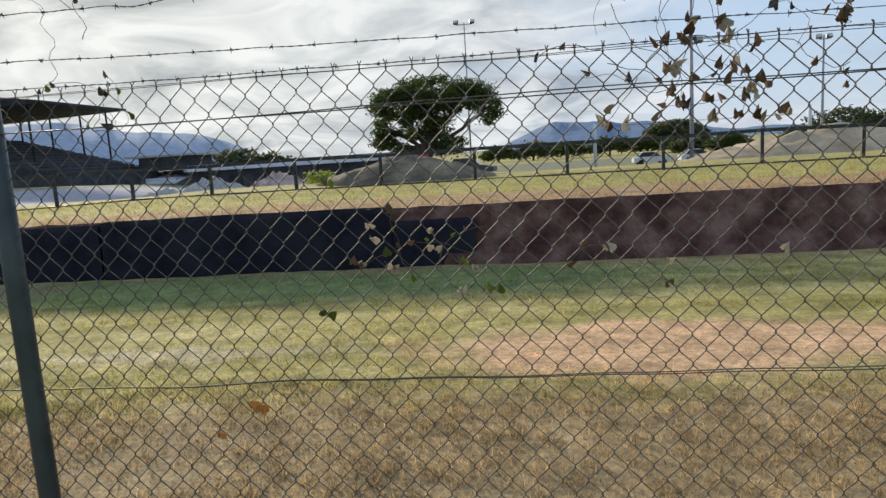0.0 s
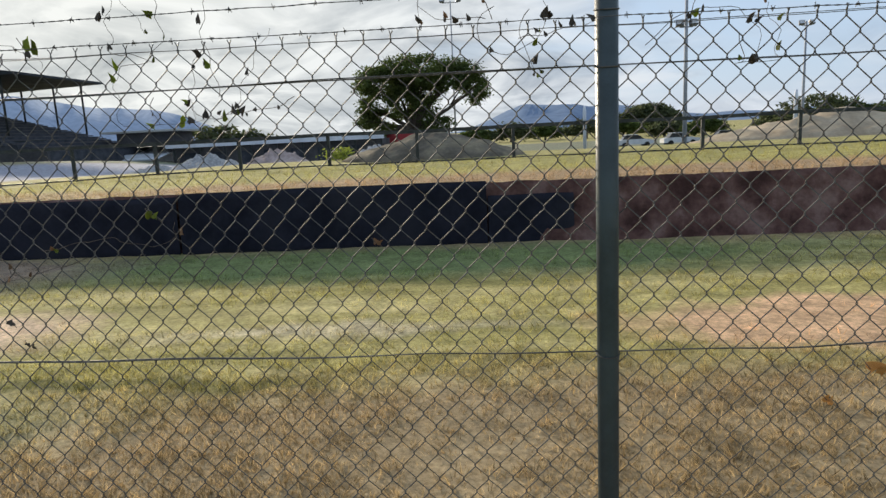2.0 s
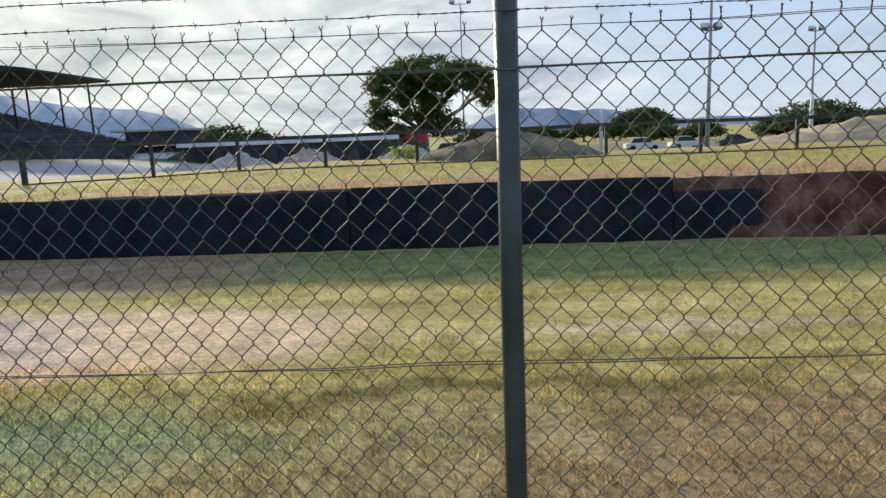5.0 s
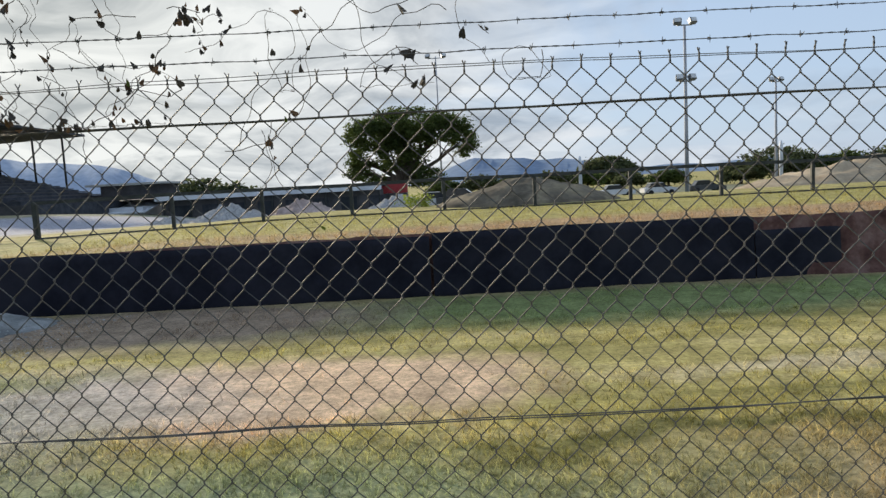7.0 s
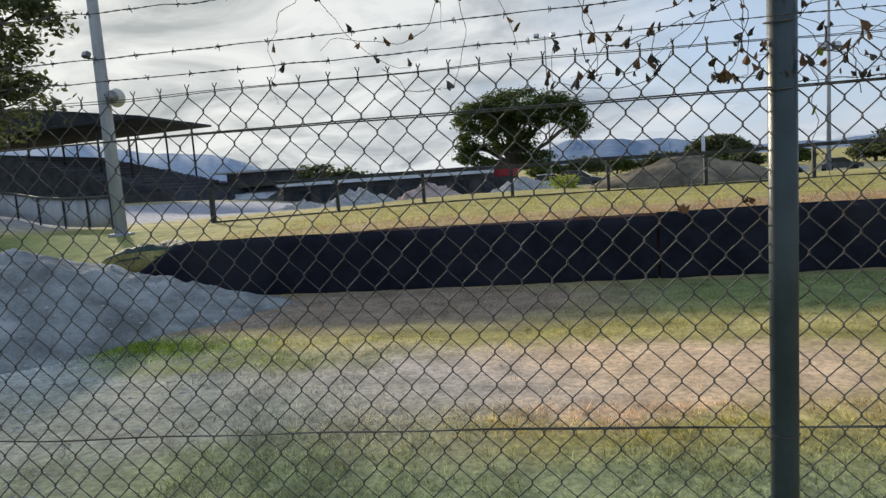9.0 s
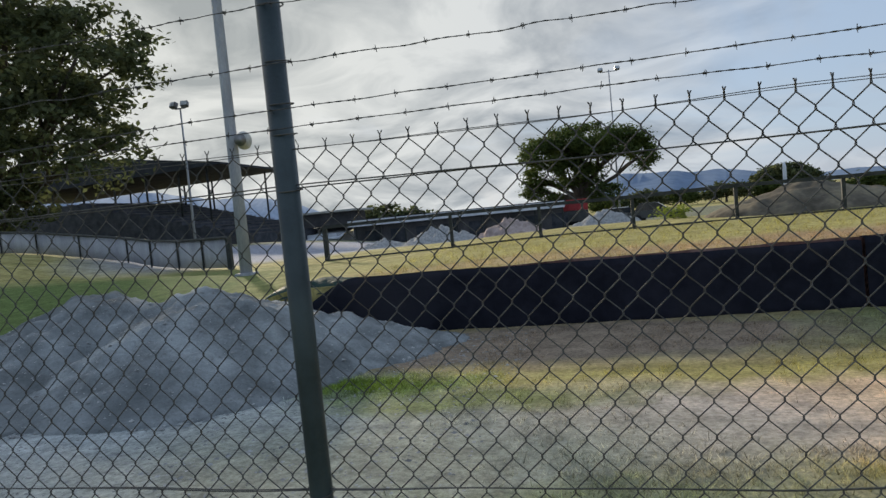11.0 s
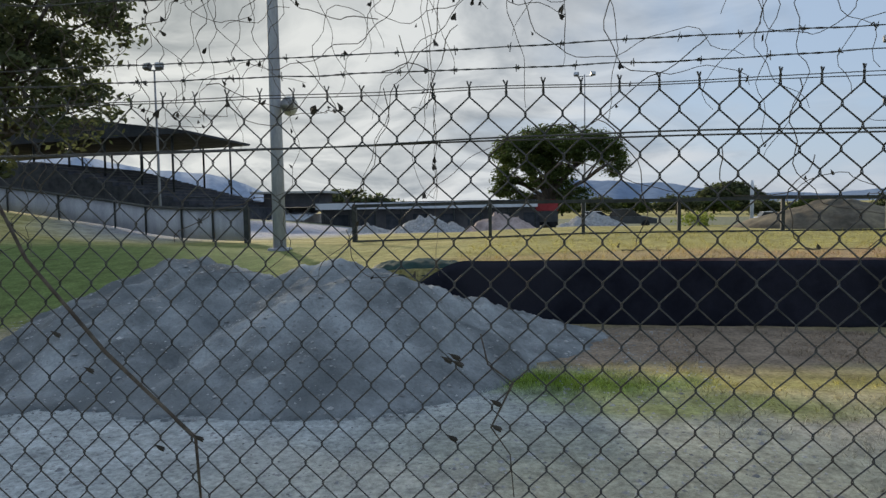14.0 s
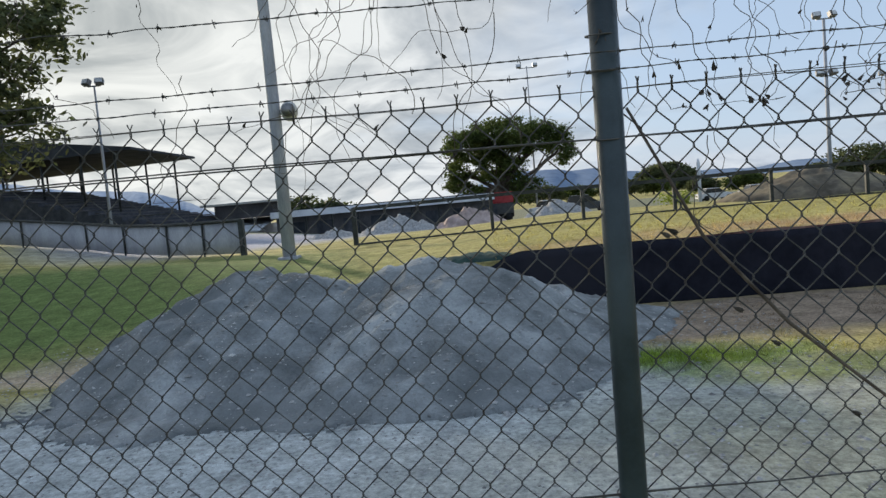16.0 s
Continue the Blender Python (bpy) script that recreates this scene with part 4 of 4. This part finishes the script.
# ---- far buildings ----
def long_shed():
    e = empty("long_shed", -20.0, 60.0, -1.4, "long low dark shed with a white roof edge", "building")
    part("wall", box_bm(-10.6, 9.8, 0, 8, -0.3, 2.75), M_SHED, e)
    part("roof", box_bm(-10.9, 10.1, -0.6, 8.6, 3.05, 3.40, 0.05), M_ROOF, e)
    part("fascia", box_bm(-10.9, 10.1, -0.75, -0.61, 2.72, 3.32), M_WHITE, e, "white fascia board")
    for i in range(8):
        x = -9.4 + i * 2.6
        part("door", box_bm(x, x + 1.5, -0.05, -0.004, 0.0, 2.2), M_DARK if i % 3 else M_ROOF, e)
    for i in range(9):
        x = -10.2 + i * 2.5
        part("post", box_bm(x, x + 0.12, -0.6, -0.48, -0.2, 3.0), M_RAIL, e)


long_shed()


def white_building():
    e = empty("white_building", -38.0, 61.0, -1.0, "low white building with flat grey roof", "building")
    part("wall", box_bm(-5.5, 5.2, 0, 7, -0.6, 1.9), M_WHITE, e)
    v = [(-5.9, -0.5, 1.3), (5.6, -0.5, 1.3), (5.6, 7.4, 2.75), (-5.9, 7.4, 2.75)]
    v += [(x, y, z + 0.12) for x, y, z in v]
    mesh_ob("roof", v, [(3, 2, 1, 0), (4, 5, 6, 7), (0, 1, 5, 4), (1, 2, 6, 5), (2, 3, 7, 6), (3, 0, 4, 7)], M_WHITE, e)
    for i in range(4):
        x = -4.6 + i * 2.5
        w = part("window", box_bm(x, x + 1.2, -0.03, 0.06, 0.3, 1.0), M_GLASS, e)
        part("sill", box_bm(x - 0.08, x + 1.28, -0.12, -0.004, 0.18, 0.28), M_WHITE, w)
    u = part("upper_storey", box_bm(0.6, 6.4, 1.5, 6, 2.63, 4.0), M_SHED, e)
    part("upper_roof", box_bm(-0.6, 7.2, 0.9, 6.6, 4.01, 4.22, 0.03), M_HORN, u)


white_building()


def grandstand():
    ox, oy = -36.0, 50.0
    g = ground_z(ox, oy)
    e = empty("grandstand", ox, oy, g, "dark open grandstand with stepped seating under a thin roof", "grandstand")
    n = 21
    top0, top1 = 1.55 - g, 5.7 - g
    for i in range(n):
        x1, x0 = -i * 1.35, -(i + 1) * 1.35
        z = top0 + (top1 - top0) * min(1, i / 12)
        t = part("tier", box_bm(x0, x1 - 0.003, 0, 16, -1.0, z), M_DARK, e)
        part("seat_plank", box_bm(x0 + 0.5, x0 + 0.9, 0.1, 15.9, z + 0.05, z + 0.15), M_SHED, t)
    v = [(-4.2, 3, 8.25 - g), (-4.2, 16, 8.25 - g), (-32, 16, 7.3 - g), (-32, 3, 7.3 - g), (-4.2, 3, 8.45 - g), (-4.2, 16, 8.45 - g), (-16, 16, 10.0 - g), (-16, 3, 10.0 - g), (-32, 16, 9.6 - g), (-32, 3, 9.6 - g)]
    f = [(3, 2, 1, 0), (0, 1, 5, 4), (4, 5, 6, 7), (7, 6, 8, 9), (9, 8, 2, 3), (0, 4, 7, 9, 3), (1, 2, 8, 6, 5)]
    mesh_ob("roof", v, f, M_ROOF, e)
    for x in (-6.0, -9.0, -12.5, -16.0, -19.5, -23.0):
        for y in (3.6, 15.0):
            zb = top0 + (top1 - top0) * min(1, (-x / 1.35) / 12)
            v, f = tube([(x, y, zb - 0.5), (x, y, 8.5 - g + max(0, (-x - 4.2) * -0.034))], 0.10, 8)
            mesh_ob("column", v, f, M_RAIL, e, True)
    for x in (-1.5, -4.5, -7.5, -10.5):
        zb = top0 + (top1 - top0) * (-x / 1.35) / 12
        part("handrail", box_bm(x - 1.4, x + 1.4, -0.05, 0.0, zb + 0.55, zb + 0.62), M_RAIL, e)
    part("front_wall", box_bm(-28.3, -0.01, -0.30, -0.01, -1.0, 1.6 - g), M_SHED, e)


grandstand()


# ---- far vehicles ----
def car(x, y, turn, body_mat, label, tall=1.45, long=4.2):
    g = ground_z(x, y)
    e = empty("parked_car", x, y, g, label, "car", "parked cars")
    e.rotation_euler = (0, 0, radians(turn))
    a = long / 2
    bm = bmesh.new()
    prof = [(-a, 0.35), (-a, 0.85), (-a * 0.62, 0.95), (a * 0.55, 0.95), (a, 0.75), (a, 0.35)]
    fr = [bm.verts.new((px, -0.85, pz)) for px, pz in prof]
    bk = [bm.verts.new((px, 0.85, pz)) for px, pz in prof]
    bm.faces.new(fr)
    bm.faces.new(bk[::-1])
    for i in range(len(prof)):
        j = (i + 1) % len(prof)
        bm.faces.new((fr[j], fr[i], bk[i], bk[j]))
    bmesh.ops.recalc_face_normals(bm, faces=bm.faces)
    part("body", bm, body_mat, e)
    bm = bmesh.new()
    prof = [(-a * 0.72, 0.955), (-a * 0.55, tall), (a * 0.12, tall), (a * 0.48, 0.955)]
    fr = [bm.verts.new((px, -0.72, pz)) for px, pz in prof]
    bk = [bm.verts.new((px, 0.72, pz)) for px, pz in prof]
    bm.faces.new(fr)
    bm.faces.new(bk[::-1])
    for i in range(4):
        j = (i + 1) % 4
        bm.faces.new((fr[j], fr[i], bk[i], bk[j]))
    bmesh.ops.recalc_face_normals(bm, faces=bm.faces)
    part("cabin_glass", bm, M_GLASS, e)
    part("roof", box_bm(-a * 0.56, a * 0.14, -0.7, 0.7, tall + 0.004, tall + 0.05, 0.02), body_mat, e)
    for sx in (-0.62, 0.60):
        for sy in (-0.80, 0.80):
            v, f = tube([(a * sx, sy - 0.1, 0.32), (a * sx, sy + 0.1, 0.32)], 0.32, 16)
            mesh_ob("wheel", v, f, M_TYRE, e, True)


car(-4.8, 57.0, 5, M_CARW, "white parked car in far grass")
car(-2.6, 54.0, -8, M_CARD, "dark parked car beside a soil mound", 1.5, 4.4)
car(17.0, 78.0, 0, M_CARW, "white parked car before dark trees")
car(22.5, 79.0, 3, M_CARW, "white parked car before dark trees")
car(27.5, 77.0, -4, M_CARD, "dark parked car before far trees")


def red_truck():
    x, y = -9.3, 66.0
    g = ground_z(x, y)
    e = empty("red_truck", x, y, g, "red truck parked under a spreading tree", "truck")
    part("cargo_box", box_bm(-1.2, 1.5, -1.1, 1.1, 1.9, 3.0, 0.04), M_RED, e)
    part("load_bed", box_bm(-1.2, 1.5, -1.05, 1.05, 0.8, 1.89, 0.03), M_CARD, e)
    cab = part("cab", box_bm(-2.7, -1.25, -1.0, 1.0, 0.6, 2.5, 0.10), M_WHITE, e, "white cab")
    part("windscreen", box_bm(-2.72, -2.5, -0.8, 0.8, 1.5, 2.2), M_GLASS, cab)
    part("side_window", box_bm(-2.3, -1.6, -1.03, -0.9, 1.5, 2.1), M_GLASS, cab)
    part("chassis", box_bm(-2.5, 1.5, -0.8, 0.8, 0.45, 0.79), M_TYRE, e)
    for sx in (-2.0, 0.9):
        for sy in (-0.9, 0.9):
            v, f = tube([(sx, sy - 0.14, 0.42), (sx, sy + 0.14, 0.42)], 0.42, 16)
            mesh_ob("wheel", v, f, M_TYRE, e, True)


red_truck()


# ---- trees ----
def tree(name, x, y, trunk_h, trunk_r, lobes, clumps, per, size, mat, seed, label, lean=(0, 0), spread=0.9, holes=0.0):
    """Tapered trunk, limbs that reach into the crown, and a crown of small leaf clumps gathered in lobes.
    lobes: centre and radii of each part of the crown, from the foot of the trunk."""
    rng = random.Random(seed)
    g = ground_z(x, y)
    e = empty(name, x, y, g, label, "tree")
    fork = Vector((lean[0], lean[1], trunk_h))
    v, f = tube([(0, 0, -0.3), (lean[0] * 0.3, lean[1] * 0.3, trunk_h * 0.4), fork], [trunk_r * 1.3, trunk_r, trunk_r * 0.8], 10)
    mesh_ob("trunk", v, f, M_BARK, e, True)
    cv, cf = [], []
    tot = sum(r[0] * r[2] for _, r in lobes)
    for c, r in lobes:
        c = Vector(c)
        mid = fork.lerp(c, 0.55) + Vector((rng.uniform(-.3, .3), rng.uniform(-.3, .3), -0.1 * r[2]))
        tip = c + Vector((0, 0, r[2] * 0.2))
        v, f = tube([fork - Vector((0, 0, 0.2)), mid, tip], [trunk_r * 0.55, trunk_r * 0.35, trunk_r * 0.12], 7)
        mesh_ob("limb", v, f, M_BARK, e, True)
        for q in range(5):
            a = q * 1.26 + rng.uniform(-.4, .4)
            end = c + Vector((math.cos(a) * r[0] * 0.7, math.sin(a) * r[1] * 0.7, rng.uniform(-0.2, 0.5) * r[2]))
            v, f = tube([mid, mid.lerp(end, 0.5) + Vector((0, 0, 0.1 * r[2])), end], [trunk_r * 0.22, trunk_r * 0.14, trunk_r * 0.05], 5)
            mesh_ob("limb", v, f, M_BARK, e, True)
        n = max(8, int(clumps * r[0] * r[2] / tot))
        for _ in range(n):
            u = Vector((rng.gauss(0, 1), rng.gauss(0, 1), rng.gauss(0, 1))).normalized()
            k = rng.uniform(0.35, 1.0) ** 0.6
            cc = c + Vector((u.x * r[0], u.y * r[1], u.z * r[2])) * k
            if holes and noise.noise(cc * 0.55) < -0.35 + holes * 0.3:
                continue
            cs = spread * rng.uniform(0.6, 1.3)
            for _ in range(per):
                p = cc + Vector((rng.gauss(0, 0.5), rng.gauss(0, 0.5), rng.gauss(0, 0.28))) * cs
                s = size * rng.uniform(0.5, 1.2)
                d = Vector((rng.gauss(0, 1), rng.gauss(0, 1), rng.gauss(0, 0.6))).normalized()
                w = d.cross(Vector((rng.gauss(0, 1), rng.gauss(0, 1), rng.gauss(0, 1)))).normalized()
                b = len(cv)
                cv += [p - d * s, p + w * s * 0.45 + Vector((0, 0, 0.1 * s)), p + d * s, p - w * s * 0.45]
                cf.append((b, b + 1, b + 2, b + 3))
    mesh_ob("crown", cv, cf, mat, e)


# wide rain tree with a flat dome, open underneath, and one drooping lobe
tree("rain_tree", -8.5, 72.0, 3.4, 0.55,
     [((0.6, 0, 9.6), (5.2, 4.5, 1.6)), ((-3.2, 0, 8.3), (3.2, 3.5, 2.2)), ((4.2, 0, 8.8), (3.6, 3.5, 1.7)), ((6.9, 0, 7.2), (1.5, 2.0, 1.5)),
      ((-4.6, 0, 5.9), (1.6, 2.2, 1.2)), ((-4.8, 0, 4.4), (1.3, 1.8, 0.7)), ((-1.2, 0, 6.2), (2.0, 2.5, 1.8)), ((1.2, 0.5, 5.9), (1.6, 2.0, 1.4)), ((2.6, -0.5, 3.6), (2.0, 2.0, 1.1)), ((0.4, 0, 8.5), (3.6, 3.2, 1.1)), ((-3.2, 0, 3.3), (1.5, 1.6, 0.7))],
     1350, 52, 0.18, M_LEAF, 1, "wide flat-topped green tree standing alone far off", spread=0.7, holes=0.5)
tree("tall_tree", -46.5, 35.0, 4.0, 0.6,
     [((0, 0, 13), (8, 7, 5.5)), ((6.0, 0, 8.5), (4.6, 5, 3.0)), ((8.2, 0, 12.5), (4.6, 5, 4.0)), ((7.8, 0, 6.3), (3.2, 4, 1.9)), ((-6, 0, 8.5), (6, 5, 4.5)), ((2, -2, 6.5), (5, 4, 2.6)), ((-1.5, 0, 4.0), (5.5, 5, 3.6)), ((3, 0, 17.5), (6, 5, 4))],
     1200, 40, 0.28, M_LEAF2, 2, "big dark leafy tree beside the grandstand", spread=1.0, holes=0.45)
tree("bush_tree", 47.0, 198.0, 1.5, 0.6, [((0, 0, 4.4), (8.2, 6, 4.0)), ((-4.6, 0, 3.6), (4.8, 5, 3.0)), ((5.0, 0, 3.4), (5.2, 5, 2.8)), ((0, -2, 2.2), (9.8, 4, 2.2)), ((0, -1, 3.4), (7.0, 4, 3.0))], 900, 40, 0.5, M_LEAF2, 3, "dense dark round tree in the distance", spread=1.3)


def far_trees():
    spots = [(52, 108, 6.0), (58, 112, 5.0), (48, 112, 3.5), (66, 110, 4.5), (73, 108, 5.2), (82, 112, 4.5), (90, 108, 5.0), (40, 125, 3.0), (34, 130, 2.6), (-3, 152, 3.4), (5, 150, 4.0), (13, 153, 3.4), (22, 150, 4.2), (31, 154, 3.6)]
    for i, (x, y, h) in enumerate(spots):
        w = h * 0.95
        tree("leafy_tree", x, y, h * 0.3, 0.25, [((0, 0, h * 0.66), (w, w * 0.7, h * 0.36)), ((w * 0.7, 0, h * 0.5), (w * 0.6, w * 0.5, h * 0.3)), ((-w * 0.7, 0, h * 0.45), (w * 0.6, w * 0.5, h * 0.28))],
             140, 26, 0.36, M_LEAF if i % 2 else M_LEAF2, 20 + i, "green leafy tree in the distant tree line", spread=1.0)
    for x, y, h in ((-33, 76, 3.6), (-29.5, 78, 3.2)):
        tree("leafy_tree", x, y, h * 0.3, 0.2, [((0, 0, h * 0.7), (h * 0.9, h * 0.6, h * 0.35))], 60, 18, 0.4, M_LEAF2, 40 + int(h * 10), "dark leafy tree behind the long shed", spread=0.9)
    tree("weed_clump", -5.3, 20.6, 0.08, 0.02, [((0, 0, 0.2), (0.7, 0.5, 0.18))], 20, 22, 0.07, M_LEAF_GREEN, 55, "low yellow-green weeds beside the soil mound", spread=0.25)


far_trees()


# ---- hills ----
def hills():
    def ridge(az):
        def bump(c, w, h):
            return h * math.exp(-((az - c) / w) ** 2)
        return (bump(1.8, 2.6, 1.5) + bump(5.2, 2.8, 1.55) + bump(9.5, 3.5, 1.45) + bump(14, 4, 0.8) + bump(-35, 9, 3.3) + bump(-26, 4, 1.5) + bump(-50, 12, 3.2) + bump(24, 7, 0.7) + bump(38, 9, 0.8) + bump(-11, 5, 0.35)
                + 0.28 * nz(az, 0, 0.28, 1.0) + 0.10 * nz(az, 0, 1.1, 2.0))

    def range_of_hills(a0, a1, R, n, mat, label):
        v, f = [], []
        for i in range(n + 1):
            az = a0 + (a1 - a0) * i / n
            a = radians(az)
            ends = sstep(0, 4, i) * sstep(n, n - 4, i)
            h = max(0.15, ridge(az)) * R * math.pi / 180 * ends
            for r, k in ((R - 500, -0.02), (R - 250, 0.5), (R, 1.0), (R + 500, 0.0)):
                j = 1 + 0.06 * nz(az, k * 5, 0.5, 5.0)
                v.append((math.sin(a) * r * j, math.cos(a) * r * j, -3 + max(-2.0, h * k)))
        for i in range(n):
            for k in range(3):
                b = i * 4 + k
                f.append((b, b + 4, b + 5, b + 1))
        tagged(mesh_ob("backdrop_hills", v, f, mat, smooth=True), label, "hills", kind="structure")

    # left range wears the paler haze colour, right range the bluer one
    range_of_hills(-80.0, -13.0, 2900.0, 130, M_HILL_HAZE, "hills along the horizon, pale with painted haze")
    range_of_hills(-14.0, 70.0, 2400.0, 160, M_HILL, "wooded hills along the horizon, blue with painted haze")



hills()
